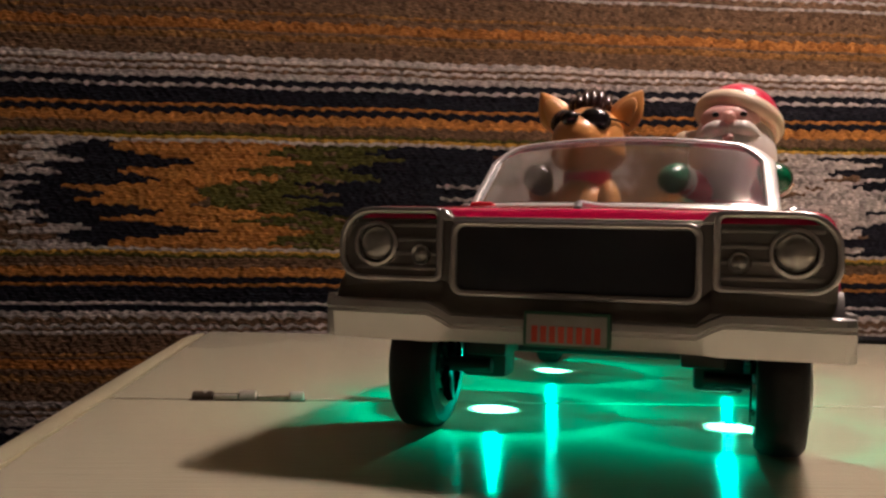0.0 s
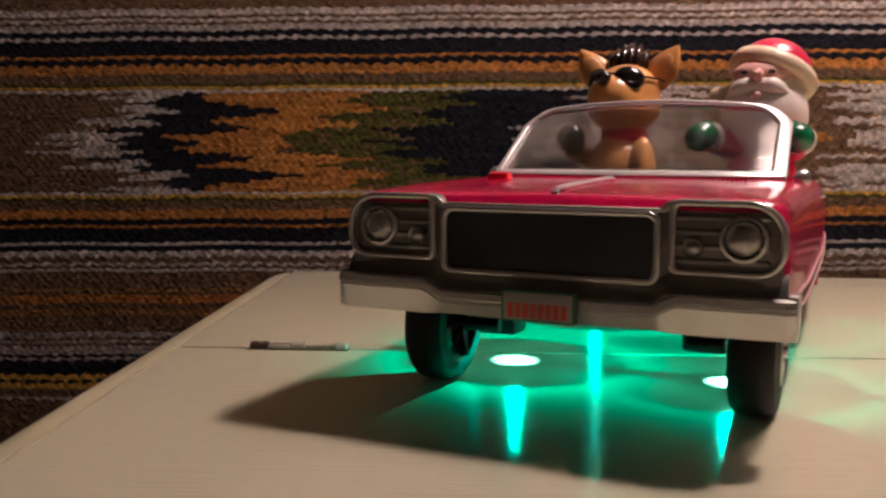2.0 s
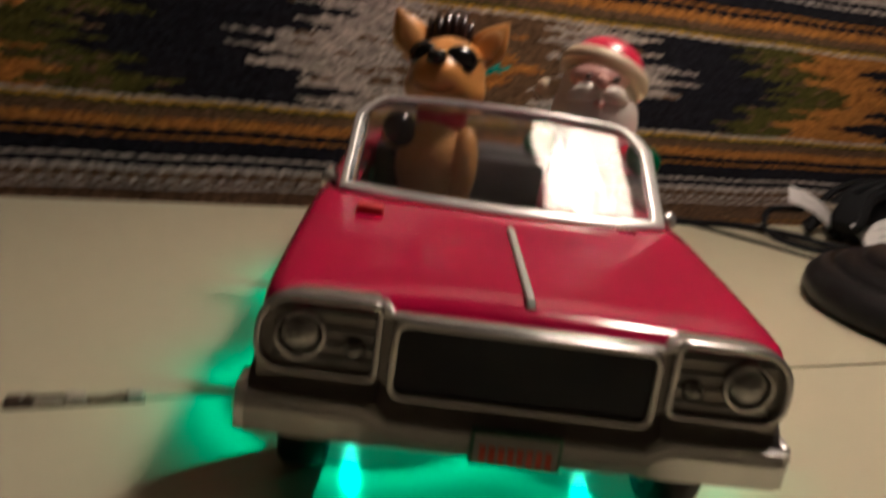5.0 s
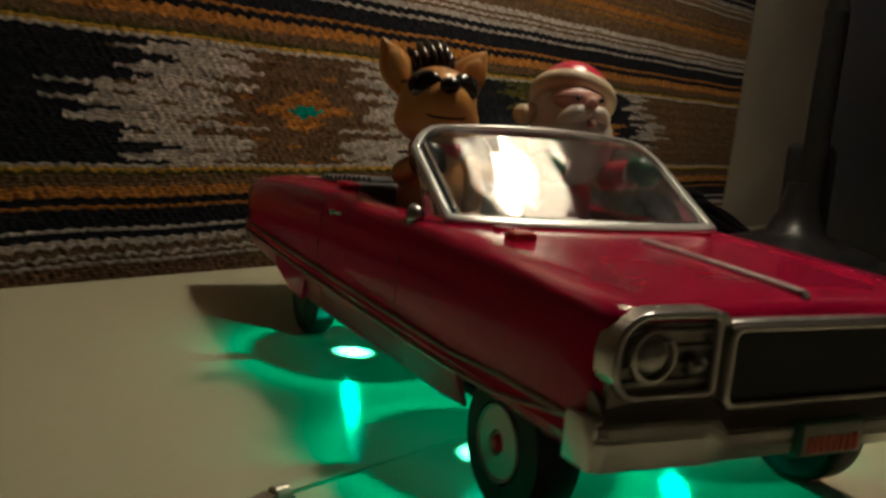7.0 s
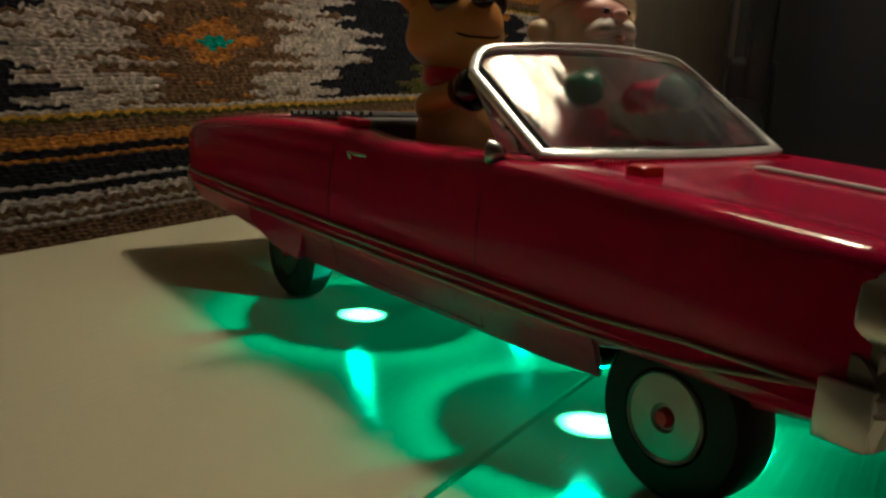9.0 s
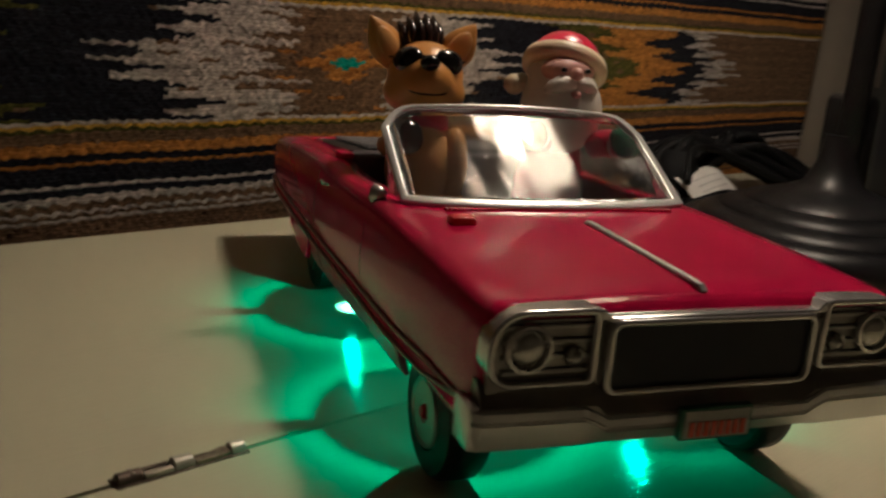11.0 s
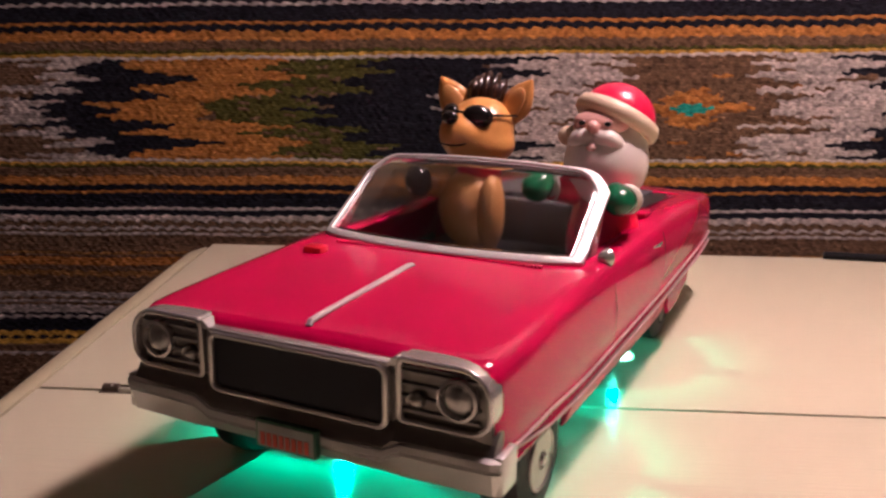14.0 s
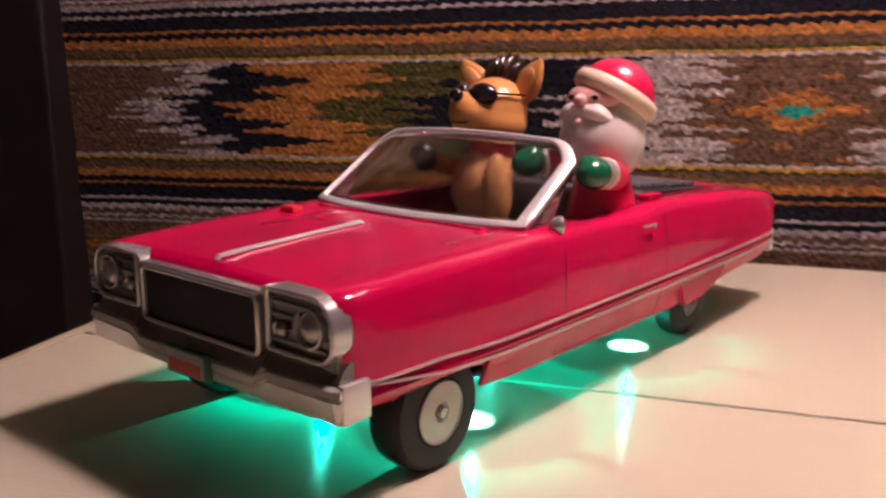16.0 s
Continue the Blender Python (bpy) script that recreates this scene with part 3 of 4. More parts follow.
# stations: y, bottom, rocker half width, widest, shoulder half width, shoulder height, inner top half width, inner top height, middle height
ST = (
    (-0.0484, 0.0312, 0.0552, 0.0590, 0.0560, 0.0614, 0.0440, 0.0612, 0.0603),
    (-0.0476, 0.0312, 0.0556, 0.0594, 0.0566, 0.0626, 0.0440, 0.0622, 0.0612),
    (-0.0464, 0.0310, 0.0560, 0.0599, 0.0571, 0.0634, 0.0441, 0.0631, 0.0627),
    (-0.0440, 0.0308, 0.0565, 0.0605, 0.0577, 0.0639, 0.0442, 0.0638, 0.0640),
    (-0.0360, 0.0300, 0.0570, 0.0612, 0.0582, 0.0644, 0.0444, 0.0645, 0.0651),
    (-0.0262, 0.0288, 0.0570, 0.0614, 0.0582, 0.0648, 0.0446, 0.0650, 0.0656),
    (-0.0258, 0.0298, 0.0575, 0.0614, 0.0582, 0.0648, 0.0446, 0.0650, 0.0656),
    (-0.0170, 0.0314, 0.0600, 0.0615, 0.0582, 0.0652, 0.0448, 0.0654, 0.0660),
    (-0.0060, 0.0320, 0.0602, 0.0615, 0.0582, 0.0656, 0.0450, 0.0658, 0.0664),
    (0.0050, 0.0314, 0.0598, 0.0615, 0.0582, 0.0659, 0.0452, 0.0661, 0.0667),
    (0.0128, 0.0296, 0.0580, 0.0615, 0.0582, 0.0661, 0.0454, 0.0664, 0.0669),
    (0.0132, 0.0218, 0.0565, 0.0615, 0.0582, 0.0661, 0.0454, 0.0664, 0.0669),
    (0.0280, 0.0208, 0.0562, 0.0615, 0.0580, 0.0666, 0.0456, 0.0670, 0.0673),
    (0.0420, 0.0206, 0.0560, 0.0614, 0.0578, 0.0668, 0.0458, 0.0674, 0.0677),
    (0.0600, 0.0204, 0.0558, 0.0612, 0.0575, 0.0663, 0.0470, 0.0665, 0.0665),
    (0.0900, 0.0200, 0.0556, 0.0610, 0.0572, 0.0655, 0.0470, 0.0656, 0.0656),
    (0.1120, 0.0197, 0.0555, 0.0608, 0.0569, 0.0653, 0.0469, 0.0654, 0.0654),
    (0.1260, 0.0196, 0.0554, 0.0606, 0.0567, 0.0664, 0.0467, 0.0667, 0.0667),
    (0.1450, 0.0193, 0.0550, 0.0602, 0.0562, 0.0663, 0.0462, 0.0667, 0.0667),
    (0.1700, 0.0210, 0.0546, 0.0596, 0.0556, 0.0652, 0.0450, 0.0657, 0.0657),
    (0.2080, 0.0240, 0.0540, 0.0586, 0.0550, 0.0626, 0.0425, 0.0636, 0.0638),
    (0.2300, 0.0245, 0.0530, 0.0576, 0.0544, 0.0604, 0.0415, 0.0612, 0.0618),
    (0.2480, 0.0250, 0.0515, 0.0562, 0.0536, 0.0578, 0.0405, 0.0584, 0.0592),
    (0.2535, 0.0262, 0.0505, 0.0550, 0.0530, 0.0551, 0.0400, 0.0558, 0.0566),
)
Z_LINE = 0.0345


def refine(rows, n=3):
    out = []
    for a, c in zip(rows, rows[1:]):
        k = 1 if c[0] - a[0] < 0.002 else n
        for i in range(k):
            t = i / k
            out.append(tuple(p + (q - p) * t for p, q in zip(a, c)))
    return out + [rows[-1]]


b = bmesh.new()
rows = refine(ST)
sides = {}
for sgn in (-1, 1):
    prof = []
    for y, zb, xr, xw, xs, zs, xi, zi, zc in rows:
        zl = Z_LINE
        p = [(xr, zb), (xw - 0.0008, zl - 0.0022), (xw, zl), (xw - 0.0010, zl + 0.0022), (xw - 0.0004, zl + 0.0075), (xw - 0.0004, zl + 0.0150),
             (xw - 0.0011, zs - 0.0085), (xs + 0.0016, zs - 0.0042), (xs + 0.0007, zs - 0.0020), (xs - 0.0009, zs - 0.0007), (xs - 0.0028, zs - 0.0001), (xs - 0.0060, zs + 0.0001), (xi, zi)]
        if y <= 0.0421 or y >= 0.2079:
            p += [(xi - 0.0012, zi - 0.0002), (xi * 0.66, zi + (zc - zi) * 0.45), (xi * 0.33, zi + (zc - zi) * 0.85)]
        prof.append([b.verts.new((sgn * x, y, z)) for x, z in p])
    sides[sgn] = prof
    for a, c in zip(prof, prof[1:]):
        for k in range(min(len(a), len(c)) - 1):
            vs = (a[k], a[k + 1], c[k + 1], c[k])
            b.faces.new(vs if sgn < 0 else vs[::-1]).material_index = 1 if k == 0 else 0
mids = [b.verts.new((0, r[0], r[8])) if (r[0] <= 0.0421 or r[0] >= 0.2079) else None for r in rows]
for i in range(len(rows) - 1):
    if mids[i] and mids[i + 1]:
        for sgn in (-1, 1):
            vs = (sides[sgn][i][-1], mids[i], mids[i + 1], sides[sgn][i + 1][-1])
            b.faces.new(vs if sgn < 0 else vs[::-1])
# closed ends
for i in (0, len(rows) - 1):
    loop = sides[-1][i] + [mids[i]] + sides[1][i][::-1]
    b.faces.new(loop[::-1] if i == 0 else loop)
bmesh.ops.recalc_face_normals(b, faces=b.faces[:])
body = part("body", b, [RED, RED_SATIN], car, smooth=40)
mod = body.modifiers.new("thickness", "SOLIDIFY")
mod.thickness, mod.offset = 0.0012, -1

# belly and cabin tub
b = bmesh.new()
box(b, -0.050, 0.050, 0.018, 0.150, 0.0213, 0.0243, 0.001)
box(b, -0.030, 0.030, -0.045, 0.020, 0.030, 0.036, 0.001)
box(b, -0.044, 0.044, 0.150, 0.240, 0.026, 0.030, 0.001)
part("chassis", b, BLACK, car, "black plastic chassis under the body")
b = bmesh.new()
prism(b, [(-0.0530, 0.0480), (-0.0530, 0.0270), (0.0530, 0.0270), (0.0530, 0.0480), (0.0515, 0.0480), (0.0515, 0.0285), (-0.0515, 0.0285), (-0.0515, 0.0480)], 0.040, 0.135)
part("cabin_tub", b, BLACK, car, "dark cabin floor and side panels")
b = bmesh.new()
box(b, -0.0455, 0.0455, 0.041, 0.046, 0.036, 0.0655, 0.0015)
part("dashboard", b, BLACK, car)
# seat back and the ribbed cover behind it
b = bmesh.new()
box(b, -0.0452, 0.0452, 0.131, 0.138, 0.0285, 0.0690, 0.002)
part("seat_back", b, SEAT_GREY, car, "charcoal vinyl seat back")
b = bmesh.new()
box(b, -0.0450, 0.0450, 0.0960, 0.1312, 0.0286, 0.0502, 0.003)
part("seat", b, BLACK, car, "black bench seat")
b = bmesh.new()
prism(b, [(-0.0455, 0.0), (0.0455, 0.0), (0.0455, 0.002), (-0.0455, 0.002)], 0.0, 0.070)
bmesh.ops.transform(b, matrix=pose(0, 0.1375, 0.0668, -4.6), verts=b.verts[:])
cover = part("rear_cover", b, BLACK, car, "charcoal ribbed cover behind the seat")
for i in range(11):
    b = bmesh.new()
    tube(b, [(-0.036, 0.143 + 0.0055 * i, 0.0692 - 0.00044 * i), (0.036, 0.143 + 0.0055 * i, 0.0692 - 0.00044 * i)], 0.0013, seg=6)
    part("rib", b, RIB_GREY, cover)

# belt-line ridge behind the doors
for sgn in (-1, 1):
    b = bmesh.new()
    box(b, sgn * 0.048 - 0.003, sgn * 0.048 + 0.003, 0.128, 0.140, 0.0665, 0.0690, 0.001)
    part("hood_clip", b, RED, car)

# side trim: two pale lines, painted ridge highlights, that meet in a point at the front
for sgn in (-1, 1):
    b = bmesh.new()
    top, low = [], []
    for y, zb, xr, xw, xs, zs, *_ in refine(ST, 4):
        if -0.041 <= y <= 0.2515:
            zl = Z_LINE
            f = min(1.0, (y + 0.041) / 0.03)
            lift = 0.0040 * max(0.0, (0.02 - y) / 0.06) ** 1.3
            top.append((sgn * (xw - 0.0002), y, zl + 0.0022 * f + lift))
            low.append((sgn * (xw - 0.0002), y, zl - 0.0022 * f + lift))
    for line in (top, low):
        tube(b, line, 0.0006, seg=8, flat=(0.0006, 0.00052))
    tube(b, [low[0], (low[0][0], low[0][1] - 0.0012, (low[0][2] + top[0][2]) / 2), top[0]], 0.0007, seg=6)
    part("side_trim", b, RIDGE_HIGHLIGHT, car, "pale pinstripes painted as highlights of the side ridges")
    # door with shut lines
    b = bmesh.new()
    for yy in (0.054, 0.126):
        tube(b, [(sgn * 0.0610, yy, 0.0385), (sgn * 0.0612, yy, 0.0500), (sgn * 0.0602, yy + 0.0004, 0.0578), (sgn * 0.0590, yy + 0.0007, 0.0624)], 0.00011, seg=5)
        tube(b, [(sgn * 0.0600, yy, 0.0318), (sgn * 0.0565, yy, 0.0220)], 0.00011, seg=5)
    tube(b, [(sgn * 0.0565, 0.054, 0.0220), (sgn * 0.0562, 0.126, 0.0220)], 0.00011, seg=5)
    tube(b, [(sgn * 0.0594, 0.043, 0.0312), (sgn * 0.0565, 0.054, 0.0220)], 0.00011, seg=5)
    part("door_gap", b, GAP, car, "thin dark door shut line")
    b = bmesh.new()
    tube(b, [(sgn * 0.0598, 0.108, 0.0600), (sgn * 0.0612, 0.109, 0.0602), (sgn * 0.0612, 0.116, 0.0602), (sgn * 0.0600, 0.1165, 0.0585)], 0.0005, seg=6)
    part("door_handle", b, CHROME, car, "small chrome door handle")
    # mirror
    b = bmesh.new()
    lathe(b, [(0.0001, -0.0036), (0.0013, -0.0032), (0.0024, -0.0020), (0.0030, -0.0004), (0.0031, 0.0006), (0.0027, 0.0010), (0.0004, 0.0008)], pose(sgn * 0.0562, 0.0562, 0.0674, -90, 0, sgn * -38) @ Matrix.Diagonal((1.0, 1.1, 1.1, 1)), seg=22)
    tube(b, [(sgn * 0.0556, 0.0553, 0.0650), (sgn * 0.0560, 0.0552, 0.0672)], 0.0016, seg=10)
    part("mirror", b, CHROME, car, "small round chrome wing mirror")
    # fender skirt over the rear wheel
    b = bmesh.new()
    prism(b, [(0.146, 0.0320), (0.189, 0.0320), (0.186, 0.0262), (0.166, 0.0205), (0.150, 0.0196)], min(0, sgn) * 0.0018, max(0, sgn) * 0.0018)
    bmesh.ops.transform(b, matrix=Matrix(((0, 1, 0, sgn * 0.0565), (1, 0, 0, 0), (0, 0, 1, 0), (0, 0, 0, 1))), verts=b.verts[:])
    bmesh.ops.recalc_face_normals(b, faces=b.faces[:])
    part("fender_skirt", b, RED, car, "red panel over the rear wheel")

# bonnet trim
b = bmesh.new()
tube(b, [(0, -0.0434, 0.0641), (0, -0.0424, 0.0653), (0, -0.036, 0.0657), (0, 0.015, 0.0675), (0, 0.0172, 0.0671)], 0.001, seg=8, flat=(0.0011, 0.0008))
part("bonnet_strip", b, SILVER, car, "raised silver strip along the bonnet")
b = bmesh.new()
for i in range(58):
    x = -0.040 + 0.080 * i / 57
    box(b, x - 0.0004, x + 0.0004, 0.0325, 0.0355, 0.0666, 0.0679)
part("cowl_vent", b, RED, car, "fine red ribs below the windscreen", smooth=0)
b = bmesh.new()
box(b, -0.0446, -0.0366, 0.0165, 0.0225, 0.0648, 0.0690, 0.0014)
part("push_button", b, RED_BUTTON, car, "bright red push button")

# windscreen: a bowed pane with a flat silver band round its edge
def glass_at(u, f):
    bow = 0.0070 * u * u + 0.0022 * u ** 8
    lo_ = Vector((0.0512 * u, 0.0342 + bow, 0.0676))
    hi_ = Vector((0.0500 * u, 0.0735 + bow, 0.0952 - 0.0032 * u * u))
    return lo_ + (hi_ - lo_) * f


def reach(u):
    return 1.0 - 0.24 * max(0.0, (abs(u) - 0.78) / 0.22) ** 2.2


edge = [(-1 + 2 * i / 24, 0.0) for i in range(25)] + [(1.0, f * reach(1.0)) for f in (0.2, 0.4, 0.6, 0.8)]
edge += [(u, reach(u)) for u in (1.0, 0.985, 0.96, 0.93, 0.89, 0.84, 0.78)] + [(0.70 - 1.4 * i / 18, 1.0) for i in range(19)]
edge += [(-u, reach(u)) for u in (0.78, 0.84, 0.89, 0.93, 0.96, 0.985, 1.0)] + [(-1.0, f * reach(1.0)) for f in (0.8, 0.6, 0.4, 0.2)]
b = bmesh.new()
outer, inner = [], []
for u, f in edge:
    outer.append(b.verts.new(glass_at(u * 1.012, -0.02 + f * 1.035)))
    inner.append(b.verts.new(glass_at(u * (0.925 if u > 0 else 0.968), 0.055 + f * 0.930)))
for k in range(len(edge)):
    kk = (k + 1) % len(edge)
    b.faces.new((outer[k], outer[kk], inner[kk], inner[k]))
bmesh.ops.recalc_face_normals(b, faces=b.faces[:])
screen = part("windscreen_frame", b, FRAME_SILVER, car, "flat silver windscreen frame", smooth=60)
mod = screen.modifiers.new("thickness", "SOLIDIFY")
mod.thickness, mod.offset = 0.0026, 0.0
bevelled(screen, 0.0005, 2)
b = bmesh.new()
cols = []
for i in range(33):
    u = 0.97 * (-1 + 2 * i / 32)
    cols.append([b.verts.new(glass_at(u, 0.02 + 0.96 * reach(u) * k / 12)) for k in range(13)])
for a, c in zip(cols, cols[1:]):
    for k in range(12):
        b.faces.new((a[k], c[k], c[k + 1], a[k + 1]))
bmesh.ops.recalc_face_normals(b, faces=b.faces[:])
pane = part("windscreen", b, GLASS, screen, "clear plastic windscreen", smooth=60)
mod = pane.modifiers.new("thickness", "SOLIDIFY")
mod.thickness, mod.offset = 0.0008, 0.0
pane.visible_shadow = False
# small clear vent panes behind the posts
for sgn in (-1, 1):
    b = bmesh.new()
    low, high = glass_at(sgn * 0.985, 0.03) + Vector((0, 0.0014, 0)), glass_at(sgn * 0.985, 0.74) + Vector((0, 0.0014, 0))
    back = [low + Vector((sgn * 0.0010, 0.0125, -0.0010)), low.lerp(high, 0.45) + Vector((sgn * 0.0004, 0.0072, 0)), high + Vector((0, 0.0012, 0))]
    front = [low, low.lerp(high, 0.45), high]
    rims = [[b.verts.new(v) for v in line] for line in (front, back)]
    for k in range(2):
        b.faces.new((rims[0][k], rims[0][k + 1], rims[1][k + 1], rims[1][k]))
    wing = part("vent_pane", b, GLASS, screen, "small clear plastic vent pane")
    mod = wing.modifiers.new("thickness", "SOLIDIFY")
    mod.thickness, mod.offset = 0.0008, 0.0
    wing.visible_shadow = False

# front face: backing with shade in its colour, grille, lamp surrounds
b = bmesh.new()
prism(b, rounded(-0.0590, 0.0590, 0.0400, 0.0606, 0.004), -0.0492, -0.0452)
part("front_panel", b, SHELF_SILVER, car, "silver front panel with shade in its colour")
b = bmesh.new()
shelf = [(-0.0486, 0.0458), (-0.0508, 0.0440), (-0.0530, 0.0402), (-0.0530, 0.0372), (-0.0470, 0.0372), (-0.0470, 0.0458)]
rows_x = (-0.0604, -0.0320, -0.0290, 0.0290, 0.0320, 0.0604)
prev = None
for x in rows_x:
    low = 0.0026 if abs(x) < 0.03 else 0.0
    back = 0.0022 if abs(x) > 0.05 else 0.0
    ring = [b.verts.new((x, y + back, z - low)) for y, z in shelf]
    if prev:
        for k in range(6):
            b.faces.new((prev[k], ring[k], ring[(k + 1) % 6], prev[(k + 1) % 6]))
    else:
        b.faces.new(ring)
    prev = ring
b.faces.new(prev[::-1])
bmesh.ops.recalc_face_normals(b, faces=b.faces[:])
part("bumper_shelf", b, SHELF_SILVER, car, "silver shelf sloping to the bumper, shade in its colour", smooth=25)
b = bmesh.new()
prism(b, rounded(-0.0302, 0.0302, 0.0416, 0.0606, 0.0034), -0.0522, -0.0462, hole=rounded(-0.0284, 0.0284, 0.0434, 0.0588, 0.0020))
grille = bevelled(part("grille_frame", b, CHROME, car, "silver grille surround"), 0.0008, 3)
b = bmesh.new()
prism(b, rounded(-0.0285, 0.0285, 0.0433, 0.0589, 0.0020), -0.0506, -0.0494)
part("grille_panel", b, GRILLE_BLACK, grille, "matt black blank grille panel")
for sgn in (-1, 1):
    def mx(o):
        return [(sgn * x, z) for x, z in o]
    b = bmesh.new()
    out = rounded(0.0322, 0.0600, 0.0448, 0.0636, 0.003, radii=(0.0088, 0.0022, 0.0022, 0.0066))
    inn = rounded(0.0339, 0.0585, 0.0464, 0.0619, 0.003, radii=(0.0074, 0.0012, 0.0012, 0.0052))
    prism(b, mx(out), -0.0516, -0.0440, hole=mx(inn))
    bez = bevelled(part("headlight_bezel", b, CHROME, car, "silver headlight surround"), 0.0007, 3)
    for i in range(4):
        z = 0.0484 + 0.0036 * i
        b = bmesh.new()
        box(b, min(sgn * 0.0338, sgn * 0.0560), max(sgn * 0.0338, sgn * 0.0560), -0.0502, -0.0488, z - 0.0006, z + 0.0006, 0.0003)
        part("grille_bar", b, BAR_SILVER, bez)
    fwd = pose(0, 0, 0, 90, 0, 0)
    b = bmesh.new()
    lathe(b, [(0.0058, 0.0), (0.0060, 0.0012), (0.0057, 0.0024), (0.0050, 0.0026), (0.0046, 0.0014), (0.0046, 0.0)], pose(sgn * 0.0500, -0.0490, 0.0542) @ fwd, seg=32)
    part("headlight_ring", b, CHROME, bez)
    b = bmesh.new()
    lathe(b, [(0.0046, 0.0), (0.0046, 0.0010), (0.0040, 0.0020), (0.0024, 0.0028), (0.0004, 0.0031)], pose(sgn * 0.0500, -0.0490, 0.0542) @ fwd, seg=32)
    part("headlight", b, LAMP_LENS, bez, "frosted silver round headlight")
    b = bmesh.new()
    lathe(b, [(0.0025, 0.0), (0.0027, 0.0012), (0.0023, 0.0020), (0.0018, 0.0016), (0.0010, 0.0026), (0.0003, 0.0028)], pose(sgn * 0.0380, -0.0494, 0.0518) @ fwd, seg=20)
    part("inner_light", b, LAMP_LENS, bez, "small inner round lamp")
    b = bmesh.new()
    prism(b, mx([(0.0290, 0.0604), (0.0326, 0.0604), (0.0330, 0.0634), (0.0316, 0.0630)]), -0.0514, -0.0460)
    bevelled(part("brow_step", b, CHROME, car, "silver step up to the headlight brow"), 0.0004, 2)
# silver lip joining the surrounds over the grille
b = bmesh.new()
box(b, -0.0300, 0.0300, -0.0514, -0.0462, 0.0598, 0.0613, 0.0006)
part("bonnet_lip", b, CHROME, car, "silver lip along the bonnet edge")

# bumper: raised wings and a lower middle, wrapped round the corners
def bumper(name, y_face, y_back, sgn_y):
    bb = bmesh.new()
    xs_ = [-0.0627, -0.0605, -0.0550, -0.0400, -0.0350, -0.0320, -0.0290, -0.0150, 0, 0.0150, 0.0290, 0.0320, 0.0350, 0.0400, 0.0550, 0.0605, 0.0627]
    prev = None
    for x in xs_:
        a = abs(x)
        wing = 1.0 if a > 0.0335 else 0.0 if a < 0.0300 else (a - 0.0300) / 0.0035
        yf = y_face + sgn_y * (0.0014 * (a / 0.06) ** 2 + (0.0 if a < 0.0606 else 0.0012))
        zt = 0.0374 + 0.0030 * wing
        zb = 0.0306 - 0.0004 * wing
        ring = [(x, y_back, zt), (x, yf + sgn_y * 0.0018, zt), (x, yf + sgn_y * 0.0004, zt - 0.0005), (x, yf, zt - 0.0022), (x, yf + sgn_y * 0.0010, zt - 0.0029), (x, yf + sgn_y * 0.0004, zt - 0.0036),
                (x, yf + sgn_y * 0.0020, zb), (x, y_back, zb)]
        vs = [bb.verts.new(p) for p in ring]
        if prev:
            for k in range(len(vs)):
                kk = (k + 1) % len(vs)
                bb.faces.new((prev[k], vs[k], vs[kk], prev[kk]))
        else:
            bb.faces.new(vs)
        prev = vs
    bb.faces.new(prev[::-1])
    for s in (-1, 1):
        box(bb, s * 0.0618 - 0.0012, s * 0.0618 + 0.0012, y_back - 0.0026, y_back + 0.0075, 0.0303, 0.0412, 0.0005)
    bmesh.ops.recalc_face_normals(bb, faces=bb.faces[:])
    return part(name, bb, BUMPER, car, "silver stepped bumper", smooth=25)


bumper("front_bumper", -0.0548, -0.0485, 1)
b = bmesh.new()
box(b, -0.054, 0.054, 0.2525, 0.2580, 0.0255, 0.0385, 0.0020)
part("rear_bumper", b, SILVER, car, "silver rear bumper")
for sgn in (-1, 1):
    b = bmesh.new()
    for k in range(3):
        lathe(b, [(0.0035, 0), (0.0035, 0.0015), (0.001, 0.0022)], pose(sgn * (0.024 + 0.009 * k), 0.2530, 0.0470, -90, 0, 0), seg=16)
    part("tail_light", b, FIG_RED, car)
# number plate with printed bars
b = bmesh.new()
box(b, -0.0102, 0.0102, -0.0564, -0.0540, 0.0308, 0.0392, 0.0004)
plate = part("plate", b, PLATE_GREEN, car, "small plate edged in dark green")
b = bmesh.new()
box(b, -0.0094, 0.0094, -0.0567, -0.0560, 0.0314, 0.0385, 0.0002)
part("plate_face", b, PLATE, plate, "white plate face")
for i in range(8):
    b = bmesh.new()
    x = -0.0074 + 0.0021 * i
    box(b, x - 0.0007, x + 0.0007, -0.0570, -0.0566, 0.0320, 0.0358)
    part("bar", b, PLATE_RED, plate)

